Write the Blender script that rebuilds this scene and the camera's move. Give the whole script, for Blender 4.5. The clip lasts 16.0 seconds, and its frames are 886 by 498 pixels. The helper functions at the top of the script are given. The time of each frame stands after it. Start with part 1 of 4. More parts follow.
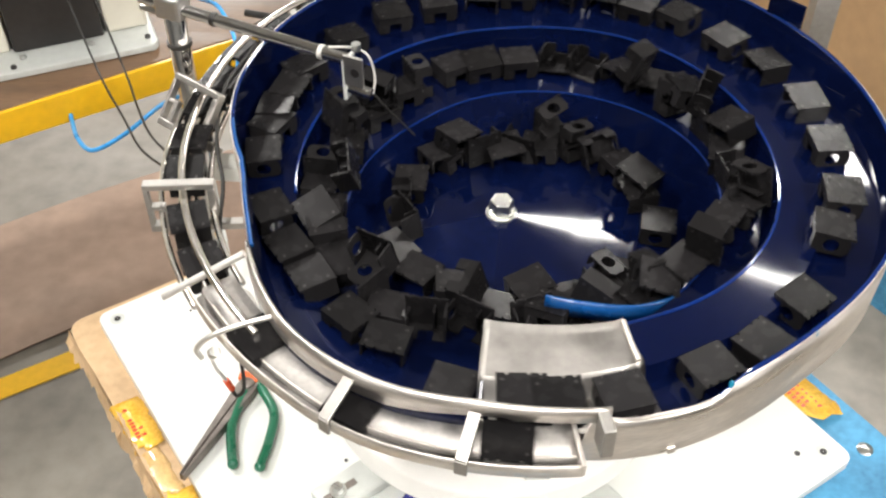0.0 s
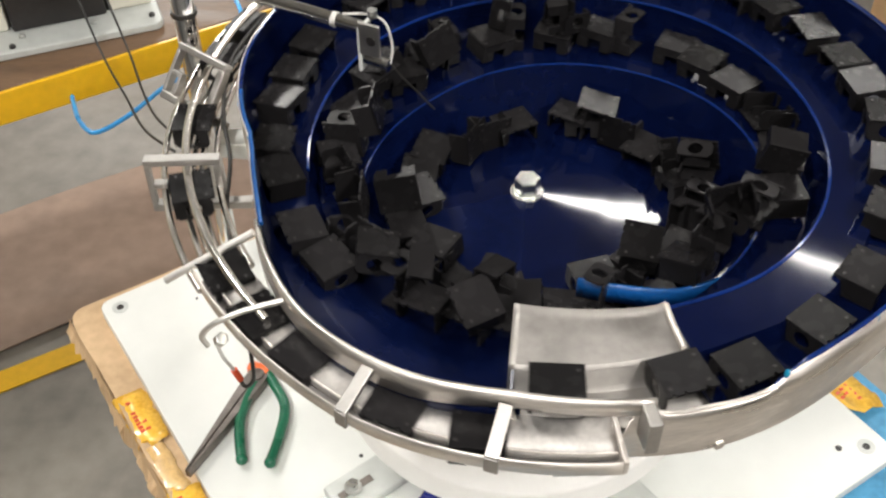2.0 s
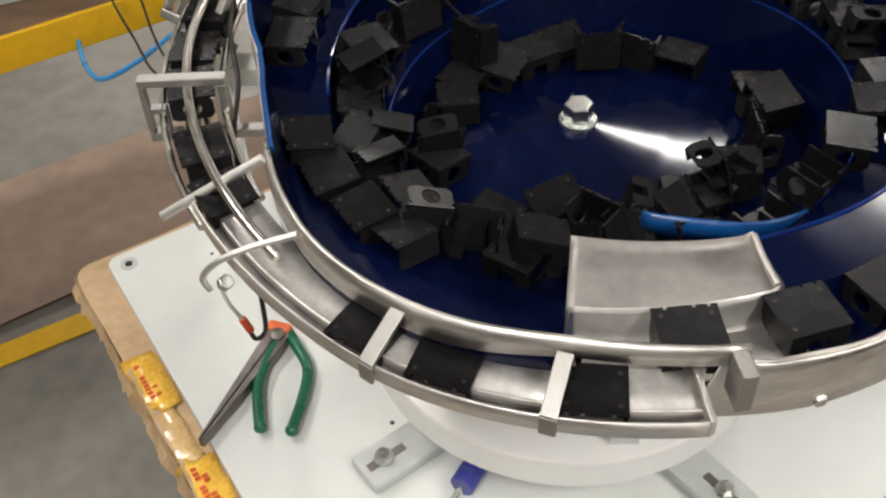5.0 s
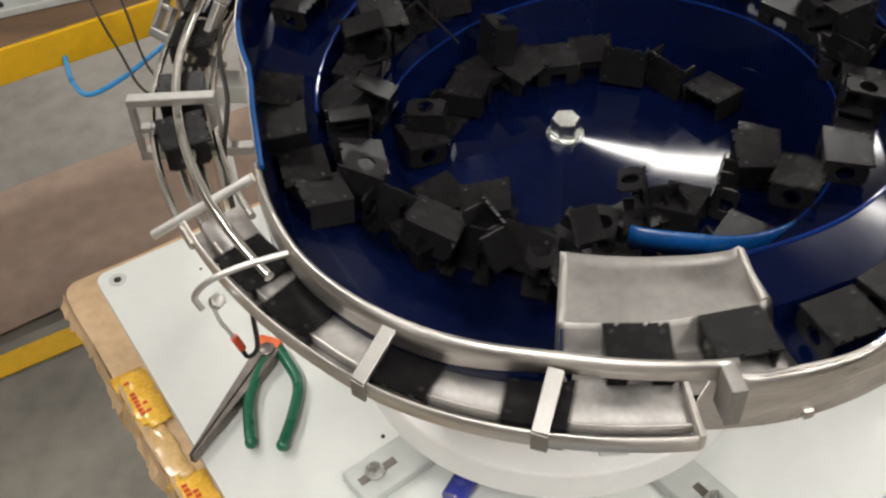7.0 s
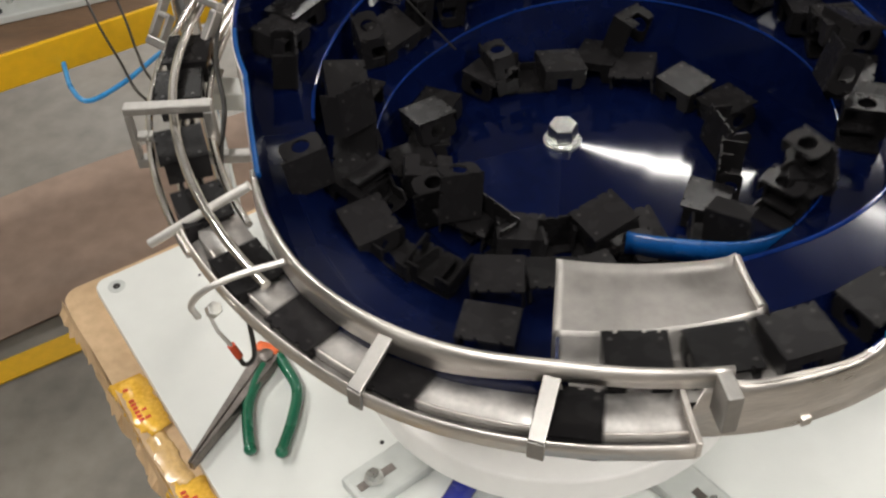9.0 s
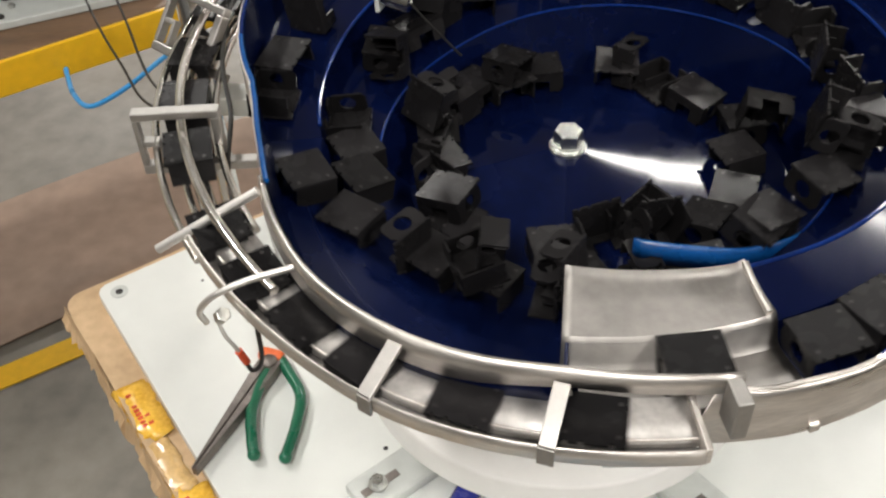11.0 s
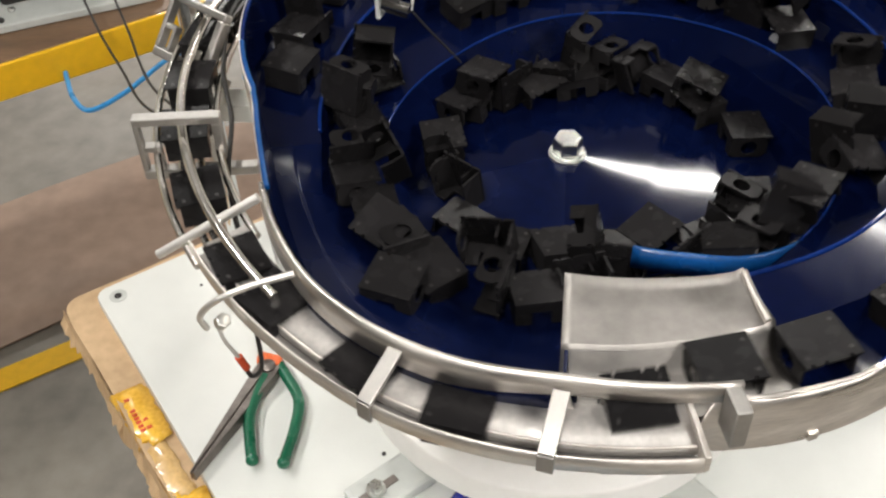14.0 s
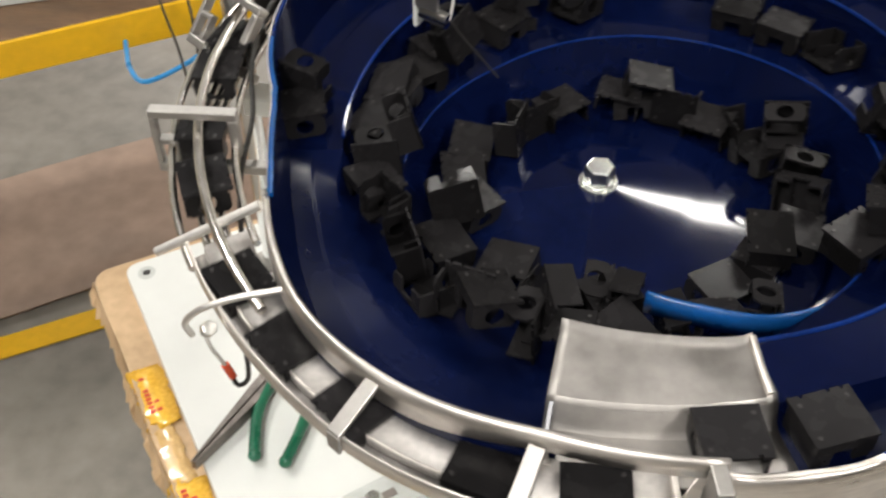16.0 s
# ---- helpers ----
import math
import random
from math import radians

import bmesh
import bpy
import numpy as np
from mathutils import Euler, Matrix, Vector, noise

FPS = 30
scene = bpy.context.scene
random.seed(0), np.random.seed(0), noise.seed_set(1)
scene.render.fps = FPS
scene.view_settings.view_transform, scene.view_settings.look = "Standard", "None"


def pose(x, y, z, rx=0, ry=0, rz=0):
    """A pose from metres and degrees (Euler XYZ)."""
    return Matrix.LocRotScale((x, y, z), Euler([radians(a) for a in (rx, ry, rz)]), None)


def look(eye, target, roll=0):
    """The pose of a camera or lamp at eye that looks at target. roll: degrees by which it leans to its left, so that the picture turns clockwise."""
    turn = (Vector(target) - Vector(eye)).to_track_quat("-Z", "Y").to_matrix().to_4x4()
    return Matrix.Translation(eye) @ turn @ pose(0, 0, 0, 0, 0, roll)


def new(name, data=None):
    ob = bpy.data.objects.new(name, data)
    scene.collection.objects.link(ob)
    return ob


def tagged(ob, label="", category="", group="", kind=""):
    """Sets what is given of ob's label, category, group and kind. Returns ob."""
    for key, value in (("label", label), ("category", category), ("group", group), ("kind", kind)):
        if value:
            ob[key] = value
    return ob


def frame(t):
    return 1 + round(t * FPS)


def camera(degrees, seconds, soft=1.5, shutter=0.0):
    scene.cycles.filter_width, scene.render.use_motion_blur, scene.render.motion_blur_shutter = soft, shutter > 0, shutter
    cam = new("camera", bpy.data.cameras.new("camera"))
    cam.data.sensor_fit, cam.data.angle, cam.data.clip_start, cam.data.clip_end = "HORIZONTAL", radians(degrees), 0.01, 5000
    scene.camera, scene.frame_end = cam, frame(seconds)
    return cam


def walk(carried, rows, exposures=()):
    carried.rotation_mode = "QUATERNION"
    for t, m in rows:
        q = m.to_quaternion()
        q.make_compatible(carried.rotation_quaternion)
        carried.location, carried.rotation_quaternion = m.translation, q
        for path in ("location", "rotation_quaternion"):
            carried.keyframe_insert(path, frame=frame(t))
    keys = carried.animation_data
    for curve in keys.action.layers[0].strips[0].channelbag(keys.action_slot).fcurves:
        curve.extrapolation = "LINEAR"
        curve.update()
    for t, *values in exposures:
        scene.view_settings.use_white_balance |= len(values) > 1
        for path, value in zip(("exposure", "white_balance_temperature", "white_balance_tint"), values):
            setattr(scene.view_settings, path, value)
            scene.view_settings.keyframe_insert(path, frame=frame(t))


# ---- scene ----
cam = camera(45.2, 16.0, soft=2.3, shutter=0.6)
PATH = [
    (0, (-0.075, -0.68, 0.876), (-0.022, 0.761, -0.511), 0.3),
    (0.5, (-0.076, -0.678, 0.871), (-0.038, 0.759, -0.52), -0.0),
    (1, (-0.077, -0.672, 0.866), (-0.046, 0.758, -0.531), -0.2),
    (1.5, (-0.081, -0.657, 0.851), (-0.044, 0.775, -0.545), -0.3),
    (2, (-0.085, -0.645, 0.829), (-0.047, 0.788, -0.566), -0.2),
    (2.5, (-0.089, -0.632, 0.8), (-0.052, 0.782, -0.614), -0.3),
    (3, (-0.092, -0.611, 0.764), (-0.113, 0.787, -0.666), -2.2),
    (3.5, (-0.091, -0.598, 0.74), (-0.161, 0.797, -0.692), -4.5),
    (4, (-0.09, -0.591, 0.734), (-0.133, 0.805, -0.697), -3.2),
    (6.5, (-0.091, -0.59, 0.744), (-0.095, 0.822, -0.672), -2.3),
    (7, (-0.092, -0.59, 0.744), (-0.087, 0.823, -0.671), -2.2),
    (7.5, (-0.089, -0.589, 0.744), (-0.084, 0.822, -0.673), -2.4),
    (8, (-0.086, -0.588, 0.744), (-0.082, 0.824, -0.673), -2.5),
    (8.5, (-0.087, -0.587, 0.744), (-0.086, 0.824, -0.673), -2.6),
    (9, (-0.089, -0.588, 0.746), (-0.087, 0.828, -0.666), -2.5),
    (11.5, (-0.097, -0.588, 0.747), (-0.087, 0.836, -0.657), -2.2),
    (12, (-0.098, -0.589, 0.749), (-0.088, 0.837, -0.653), -2.2),
    (12.5, (-0.098, -0.589, 0.75), (-0.083, 0.84, -0.649), -2.0),
    (13, (-0.099, -0.588, 0.748), (-0.079, 0.841, -0.651), -1.8),
    (13.5, (-0.098, -0.59, 0.749), (-0.08, 0.839, -0.65), -1.7),
    (14, (-0.097, -0.588, 0.749), (-0.082, 0.841, -0.651), -1.8),
    (14.5, (-0.096, -0.587, 0.75), (-0.083, 0.842, -0.649), -1.9),
    (15, (-0.091, -0.587, 0.764), (-0.071, 0.856, -0.62), -0.8),
    (15.5, (-0.07, -0.566, 0.758), (-0.103, 0.865, -0.639), 1.6),
    (16, (-0.059, -0.554, 0.75), (-0.18, 0.849, -0.671), 0.1),
]
walk(cam, [(t, look(eye, target, roll)) for t, eye, target, roll in PATH],
     [(0, .52), (0.5, .34), (1.0, .20), (1.5, .13), (2.5, .15), (3.0, -.03), (4.0, -.29), (7.0, -.35), (9.0, -.34), (11.5, -.08), (13.5, -.05), (15.0, -.05), (15.5, -.06), (16.0, .08)])

LAMP_Z = 2.7
# x, y, turn, width, watts of the ceiling lamps; unseen, added for fill and glints
LAMPS = [(-1.9, .8, 90, .2, 58), (-.6, -1.8, 90, .7, 72), (2.0, -1.8, 90, .5, 112),
         (1.35, 2.7, 20, .27, 46), (-1.5, 5.4, 90, .2, 205), (2.15, 1.75, 0, .10, 12)]

# ---------------------------------------------------------------- light
world = bpy.data.worlds.new("hall_air")
scene.world = world
world.use_nodes = True
world.node_tree.nodes["Background"].inputs[0].default_value = (0.9, 0.95, 1.0, 1)
world.node_tree.nodes["Background"].inputs[1].default_value = 0.08


# ---------------------------------------------------------------- materials
def mat(name, col, rough=0.5, metal=0.0, scale=20.0, vary=0.15, bump=0.1, bscale=None, coat=0.0, col2=None,
        rvary=0.15, rnd=0.0, stretch=(1, 1, 1), spec=0.5, emit=None, trans=0.0):
    m = bpy.data.materials.new(name)
    m.use_nodes = True
    nt = m.node_tree
    b = nt.nodes["Principled BSDF"]
    tc = nt.nodes.new("ShaderNodeTexCoord")
    mp = nt.nodes.new("ShaderNodeMapping")
    mp.inputs["Scale"].default_value = stretch
    nt.links.new(tc.outputs["Object"], mp.inputs[0])
    n1 = nt.nodes.new("ShaderNodeTexNoise")
    n1.inputs["Scale"].default_value, n1.inputs["Detail"].default_value = scale, 8
    n2 = nt.nodes.new("ShaderNodeTexNoise")
    n2.inputs["Scale"].default_value, n2.inputs["Detail"].default_value = scale * 9, 6
    for n in (n1, n2):
        nt.links.new(mp.outputs[0], n.inputs["Vector"])
    mx = nt.nodes.new("ShaderNodeMix")
    mx.data_type = "FLOAT"
    mx.inputs[0].default_value = 0.4
    nt.links.new(n1.outputs["Fac"], mx.inputs[2])
    nt.links.new(n2.outputs["Fac"], mx.inputs[3])
    ramp = nt.nodes.new("ShaderNodeValToRGB")
    lo = [c * (1 - vary) for c in col]
    hi = [min(1, c * (1 + vary)) for c in (col2 or col)]
    ramp.color_ramp.elements[0].position, ramp.color_ramp.elements[1].position = 0.36, 0.64
    ramp.color_ramp.elements[0].color, ramp.color_ramp.elements[1].color = (*lo, 1), (*hi, 1)
    nt.links.new(mx.outputs[0], ramp.inputs[0])
    out = ramp.outputs[0]
    if rnd:
        oi = nt.nodes.new("ShaderNodeObjectInfo")
        mr = nt.nodes.new("ShaderNodeMapRange")
        mr.inputs[3].default_value, mr.inputs[4].default_value = 1 - rnd, 1 + rnd
        nt.links.new(oi.outputs["Random"], mr.inputs[0])
        hs = nt.nodes.new("ShaderNodeHueSaturation")
        nt.links.new(mr.outputs[0], hs.inputs["Value"])
        nt.links.new(out, hs.inputs["Color"])
        out = hs.outputs[0]
    nt.links.new(out, b.inputs["Base Color"])
    rr = nt.nodes.new("ShaderNodeMapRange")
    rr.inputs[1].default_value, rr.inputs[2].default_value = 0.3, 0.7
    rr.inputs[3].default_value, rr.inputs[4].default_value = rough * (1 - rvary), min(1, rough * (1 + rvary))
    nt.links.new(n1.outputs["Fac"], rr.inputs[0])
    nt.links.new(rr.outputs[0], b.inputs["Roughness"])
    b.inputs["Metallic"].default_value = metal
    b.inputs["Specular IOR Level"].default_value = spec
    b.inputs["Coat Weight"].default_value = coat
    b.inputs["Coat Roughness"].default_value = 0.06
    b.inputs["Transmission Weight"].default_value = trans
    if emit:
        b.inputs["Emission Color"].default_value = (*emit[:3], 1)
        b.inputs["Emission Strength"].default_value = emit[3]
    if bump:
        bp = nt.nodes.new("ShaderNodeBump")
        bp.inputs["Strength"].default_value, bp.inputs["Distance"].default_value = bump, 0.002
        n3 = nt.nodes.new("ShaderNodeTexNoise")
        n3.inputs["Scale"].default_value, n3.inputs["Detail"].default_value = bscale or scale * 6, 5
        nt.links.new(mp.outputs[0], n3.inputs["Vector"])
        nt.links.new(n3.outputs["Fac"], bp.inputs["Height"])
        nt.links.new(bp.outputs[0], b.inputs["Normal"])
    return m


M_BLUE = mat("blue_enamel", (0.0014, 0.0036, 0.0225), 0.085, 0, 12, 0.25, 0.08, 7, coat=0, spec=0.36, rvary=0.3)
M_RAMP = mat("scuffed_blue_enamel", (0.0015, 0.0040, 0.0245), 0.24, 0, 12, 0.25, 0.08, 7, coat=0, spec=0.16, rvary=0.3)
# enamel of the rim edge, and the highlight lines coloured onto the track lips
M_BLUELIP = mat("blue_enamel_edge_highlight", (0.003, 0.017, 0.105), 0.12, 0, 30, 0.3, 0.08, 60, coat=0.4)
M_FIN = mat("bright_blue_enamel", (0.004, 0.060, 0.22), 0.25, 0, 30, 0.2, 0.05, 60, coat=0.3)
M_TURQ = mat("turquoise_paint", (0.01, 0.22, 0.38), 0.3, 0, 30, 0.2, 0.1)
M_STEEL = mat("brushed_stainless", (0.74, 0.70, 0.66), 0.44, 1, 14, 0.14, 0.08, 220, stretch=(1, 1, 6), rvary=0.45)
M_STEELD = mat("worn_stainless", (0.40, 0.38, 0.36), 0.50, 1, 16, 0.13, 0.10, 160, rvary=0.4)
M_CHFLOOR = mat("ground_chute_steel", (0.52, 0.50, 0.48), 0.64, 1, 30, 0.16, 0.06, 200, rvary=0.4)
M_ROD = mat("polished_rod", (0.72, 0.69, 0.65), 0.22, 1, 40, 0.10, 0.05)
M_BAR = mat("satin_bright_bar", (0.80, 0.78, 0.75), 0.50, 1, 40, 0.08, 0.05)
M_ALU = mat("machined_aluminium", (0.44, 0.425, 0.405), 0.48, 1, 40, 0.08, 0.08, 300)
M_CHROME = mat("chrome", (0.80, 0.80, 0.80), 0.10, 1, 30, 0.05, 0.0)
M_ZINC = mat("zinc_plated_steel", (0.62, 0.63, 0.61), 0.30, 1, 60, 0.12, 0.06)
M_BLACK = mat("black_abs_plastic", (0.0120, 0.0113, 0.0119), 0.27, 0, 40, 0.14, 0.04, 900, rnd=0.40, rvary=0.25, spec=0.11)
M_RUBBER = mat("black_cable_sheath", (0.015, 0.014, 0.013), 0.5, 0, 60, 0.2, 0.1)
M_WHITEP = mat("white_powder_coat", (0.70, 0.715, 0.69), 0.42, 0, 5, 0.03, 0.06, 400, coat=0.1)
M_DRUM = mat("white_drum_paint", (0.86, 0.845, 0.82), 0.35, 0, 8, 0.03, 0.05, 200, coat=0.2)
M_CARD = mat("brown_wrapped_board", (0.50, 0.34, 0.19), 0.5, 0, 9, 0.14, 0.18, 30, col2=(0.56, 0.39, 0.23))
M_TAPE = mat("yellow_packing_tape", (0.80, 0.42, 0.03), 0.22, 0, 30, 0.18, 0.3, 45, col2=(0.86, 0.52, 0.08), coat=0.5)
M_TAPEC = mat("amber_packing_tape", (0.62, 0.40, 0.17), 0.2, 0, 30, 0.15, 0.25, 45, col2=(0.70, 0.47, 0.20), coat=0.5)
M_RED = mat("red_print", (0.60, 0.07, 0.02), 0.35, 0, 60, 0.25, 0.0)
M_BLUEBENCH = mat("blue_bench_paint", (0.05, 0.22, 0.40), 0.5, 0, 14, 0.2, 0.15, 90, col2=(0.07, 0.27, 0.46))
M_FLOOR = mat("concrete_floor", (0.190, 0.172, 0.146), 0.5, 0, 3.0, 0.15, 0.15, 60, col2=(0.240, 0.219, 0.188), rvary=0.3)
M_MAT = mat("brown_kraft_sheet", (0.39, 0.275, 0.21), 0.7, 0, 3, 0.2, 0.2, 30)
M_YELLOW = mat("yellow_enamel", (0.78, 0.44, 0.008), 0.35, 0, 9, 0.10, 0.06, 60, coat=0.2)
M_WOOD = mat("dark_brown_bench_top", (0.16, 0.095, 0.055), 0.5, 0, 8, 0.25, 0.15, 60, stretch=(1, 6, 1))
M_CREAM = mat("cream_machine_paint", (0.66, 0.63, 0.54), 0.45, 0, 6, 0.05, 0.05)
M_GREYP = mat("grey_foot_plate_paint", (0.52, 0.54, 0.52), 0.45, 0, 10, 0.08, 0.06)
M_DARKBOX = mat("black_machine_housing", (0.018, 0.016, 0.016), 0.4, 0, 12, 0.3, 0.1)
M_GREEN = mat("green_dipped_grip", (0.004, 0.11, 0.055), 0.28, 0, 40, 0.15, 0.04, coat=0.4)
M_ORANGE = mat("orange_guard", (0.85, 0.17, 0.05), 0.4, 0, 40, 0.12, 0.04)
M_DARKSTEEL = mat("dark_forged_steel", (0.24, 0.215, 0.20), 0.48, 1, 60, 0.25, 0.12, 250)
M_DRIVER = mat("blue_driver_handle", (0.02, 0.03, 0.28), 0.25, 0, 40, 0.1, 0.02, coat=0.5)
M_HOSE = mat("blue_air_hose", (0.04, 0.33, 0.75), 0.3, 0, 40, 0.08, 0.02, coat=0.3)
M_CLEAR = mat("clear_cable_sheath", (0.6, 0.58, 0.55), 0.3, 0, 40, 0.08, 0.02)
M_BOX = mat("corrugated_carton", (0.46, 0.29, 0.15), 0.75, 0, 5, 0.1, 0.2, 50)
M_WALL = mat("hall_wall_paint", (0.32, 0.32, 0.31), 0.8, 0, 1.5, 0.06, 0.1)
M_CEIL = mat("hall_ceiling_paint", (0.45, 0.45, 0.44), 0.9, 0, 1.5, 0.06, 0.1)
M_TUBE = mat("tube_glow", (0.9, 0.9, 0.9), 0.5, 0, 5, 0.0, 0.0, emit=(1.0, 0.96, 0.9, 14.0))


# ---------------------------------------------------------------- mesh helpers
def empty(name, label, category, m=None, group="", kind=""):
    ob = new(name)
    ob.empty_display_size = 0.02
    if m is not None:
        ob.matrix_basis = m
    return tagged(ob, label, category, group, kind)


def part(name, bm, material, parent=None, label="", smooth=False, thick=0.0, bevel=0.0):
    me = bpy.data.meshes.new(name)
    bmesh.ops.recalc_face_normals(bm, faces=bm.faces)
    bm.to_mesh(me)
    bm.free()
    me.materials.append(material)
    if smooth:
        for p in me.polygons:
            p.use_smooth = True
        me.set_sharp_from_angle(angle=radians(38))
    ob = new(name, me)
    if parent is not None:
        ob.parent = parent
    if thick:
        s = ob.modifiers.new("thick", "SOLIDIFY")
        s.thickness, s.offset = thick, -1
    if bevel:
        b = ob.modifiers.new("edge", "BEVEL")
        b.width, b.segments, b.limit_method = bevel, 2, "ANGLE"
    if label:
        ob["label"] = label
    return ob


def box(bm, lo, hi, m=None):
    vs = [bm.verts.new((x, y, z)) for z in (lo[2], hi[2]) for x, y in ((lo[0], lo[1]), (hi[0], lo[1]), (hi[0], hi[1]), (lo[0], hi[1]))]
    for f in ((3, 2, 1, 0), (4, 5, 6, 7), (0, 1, 5, 4), (1, 2, 6, 5), (2, 3, 7, 6), (3, 0, 4, 7)):
        bm.faces.new([vs[i] for i in f])
    if m is not None:
        bmesh.ops.transform(bm, matrix=m, verts=vs)
    return bm


def abox(lo, hi, m=None):
    return box(bmesh.new(), lo, hi, m)


def lathe(profile, n=64, cap=True):
    bm = bmesh.new()
    rings = []
    for r, z in profile:
        rings.append([bm.verts.new((r * math.cos(2 * math.pi * i / n), r * math.sin(2 * math.pi * i / n), z)) for i in range(n)])
    for a, b in zip(rings, rings[1:]):
        for i in range(n):
            bm.faces.new((a[i], a[(i + 1) % n], b[(i + 1) % n], b[i]))
    if cap:
        bm.faces.new(rings[0][::-1])
        bm.faces.new(rings[-1])
    return bm


def spline(pts, n):
    pts = [Vector(p) for p in pts]
    q = [2 * pts[0] - pts[1]] + pts + [2 * pts[-1] - pts[-2]]
    out = []
    for i in range(len(pts) - 1):
        a, b, c, d = q[i:i + 4]
        for k in range(n):
            t = k / n
            out.append(0.5 * (2 * b + (c - a) * t + (2 * a - 5 * b + 4 * c - d) * t * t + (3 * b - a - 3 * c + d) * t ** 3))
    return out + [pts[-1]]


def tube(pts, r, seg=10, n=6, bm=None, curved=True):
    bm = bm or bmesh.new()
    line = spline(pts, n) if curved and len(pts) > 2 else [Vector(p) for p in pts]
    up = Vector((0, 0, 1))
    prev = None
    for i, p in enumerate(line):
        d = (line[min(i + 1, len(line) - 1)] - line[max(i - 1, 0)]).normalized()
        if abs(d.dot(up)) > 0.95:
            up = Vector((1, 0, 0)) if abs(d.x) < 0.8 else Vector((0, 1, 0))
        s = d.cross(up).normalized()
        w = s.cross(d).normalized()
        up = w
        ring = [bm.verts.new(p + r * (math.cos(2 * math.pi * k / seg) * s + math.sin(2 * math.pi * k / seg) * w)) for k in range(seg)]
        if prev:
            for k in range(seg):
                bm.faces.new((prev[k], prev[(k + 1) % seg], ring[(k + 1) % seg], ring[k]))
        else:
            bm.faces.new(ring[::-1])
        prev = ring
    bm.faces.new(prev)
    return bm


def hexhead(r, h, z0):
    bm = lathe([(r, z0), (r, z0 + h * 0.86), (r * 0.88, z0 + h)], 6)
    return bm


def polar(az, r, z):
    a = radians(az)
    return Vector((r * math.cos(a), r * math.sin(a), z))


def U(u, r, z):
    """A place from the turn u, clockwise from the notch of the rim."""
    return polar(190 - u, r, z)


def arc_band(u0, u1, rz_a, rz_b, step=2.0):
    """A sheet along the bowl between two edges, each a function of u that gives (r, z)."""
    bm = bmesh.new()
    n = max(2, int(abs(u1 - u0) / step))
    prev = None
    for i in range(n + 1):
        u = u0 + (u1 - u0) * i / n
        row = [bm.verts.new(U(u, *rz_a(u))), bm.verts.new(U(u, *rz_b(u)))]
        if prev:
            bm.faces.new((prev[0], prev[1], row[1], row[0]))
        prev = row
    return bm


def cubic(keys, u):
    """Smooth value through (u, value) keys."""
    if u <= keys[0][0]:
        return keys[0][1]
    for i in range(len(keys) - 1):
        if u <= keys[i + 1][0]:
            (x0, a), (x1, b) = keys[i], keys[i + 1]
            t = (u - x0) / (x1 - x0)
            ma = (b - keys[i - 1][1]) / (x1 - keys[i - 1][0]) * (x1 - x0) if i else b - a
            mb = (keys[i + 2][1] - a) / (keys[i + 2][0] - x0) * (x1 - x0) if i + 2 < len(keys) else b - a
            return (2 * t ** 3 - 3 * t * t + 1) * a + (t ** 3 - 2 * t * t + t) * ma + (3 * t * t - 2 * t ** 3) * b + (t ** 3 - t * t) * mb
    return keys[-1][1]


# ---------------------------------------------------------------- the hall
FLOOR_Z = -0.45
part("floor", abox((-6, -6, FLOOR_Z - 0.1), (6, 8, FLOOR_Z)), M_FLOOR)
tagged(bpy.data.objects["floor"], "worn grey concrete factory floor with stains", "floor", kind="structure")
for nm, lo, hi in (("wall_north", (-6, 8, FLOOR_Z - 0.1), (6, 8.2, 3.5)), ("wall_south", (-6, -6.2, FLOOR_Z - 0.1), (6, -6, 3.5)),
                   ("wall_west", (-6.2, -6.2, FLOOR_Z - 0.1), (-6, 8.2, 3.5)), ("wall_east", (6, -6.2, FLOOR_Z - 0.1), (6.2, 8.2, 3.5))):
    tagged(part(nm, abox(lo, hi), M_WALL), "plain painted factory hall wall", "wall", kind="structure")
tagged(part("ceiling", abox((-6.2, -6.2, 3.5), (6.2, 8.2, 3.7)), M_CEIL), "plain factory hall ceiling", "ceiling", kind="structure")


def tube_lamp(x, y, z, rz, wide, power):
    e = empty("ceiling_lamp", "long white fluorescent ceiling lamp fitting, unseen, added for fill and glints", "lamp", pose(x, y, z, 0, 0, rz), "hall lamps")
    part("housing", abox((-0.65, -wide / 2, 0.03), (0.65, wide / 2, 0.09)), M_WHITEP, e, bevel=0.01)
    for s in (-0.225 * wide, 0.225 * wide):
        part("fluorescent_tube", tube([(-0.6, s, 0.0), (0.6, s, 0.0)], 0.014, 10), M_TUBE, e, "glowing white tube", smooth=True)
    part("hanger", abox((-0.01, -0.01, 0.09), (0.01, 0.01, 3.5 - z)), M_STEELD, e)
    la = bpy.data.lights.new("tube_light", "AREA")
    la.shape, la.size, la.size_y, la.energy, la.color = "RECTANGLE", 1.25, wide, power, (1.0, 0.965, 0.915)
    o = new("tube_light", la)
    o.matrix_basis = pose(x, y, z - 0.03, 0, 0, rz)


for lx, ly, lrz, lwide, lw in LAMPS:
    tube_lamp(lx, ly, LAMP_Z, lrz, lwide, lw)

# ---------------------------------------------------------------- the bowl
RIM = 0.357
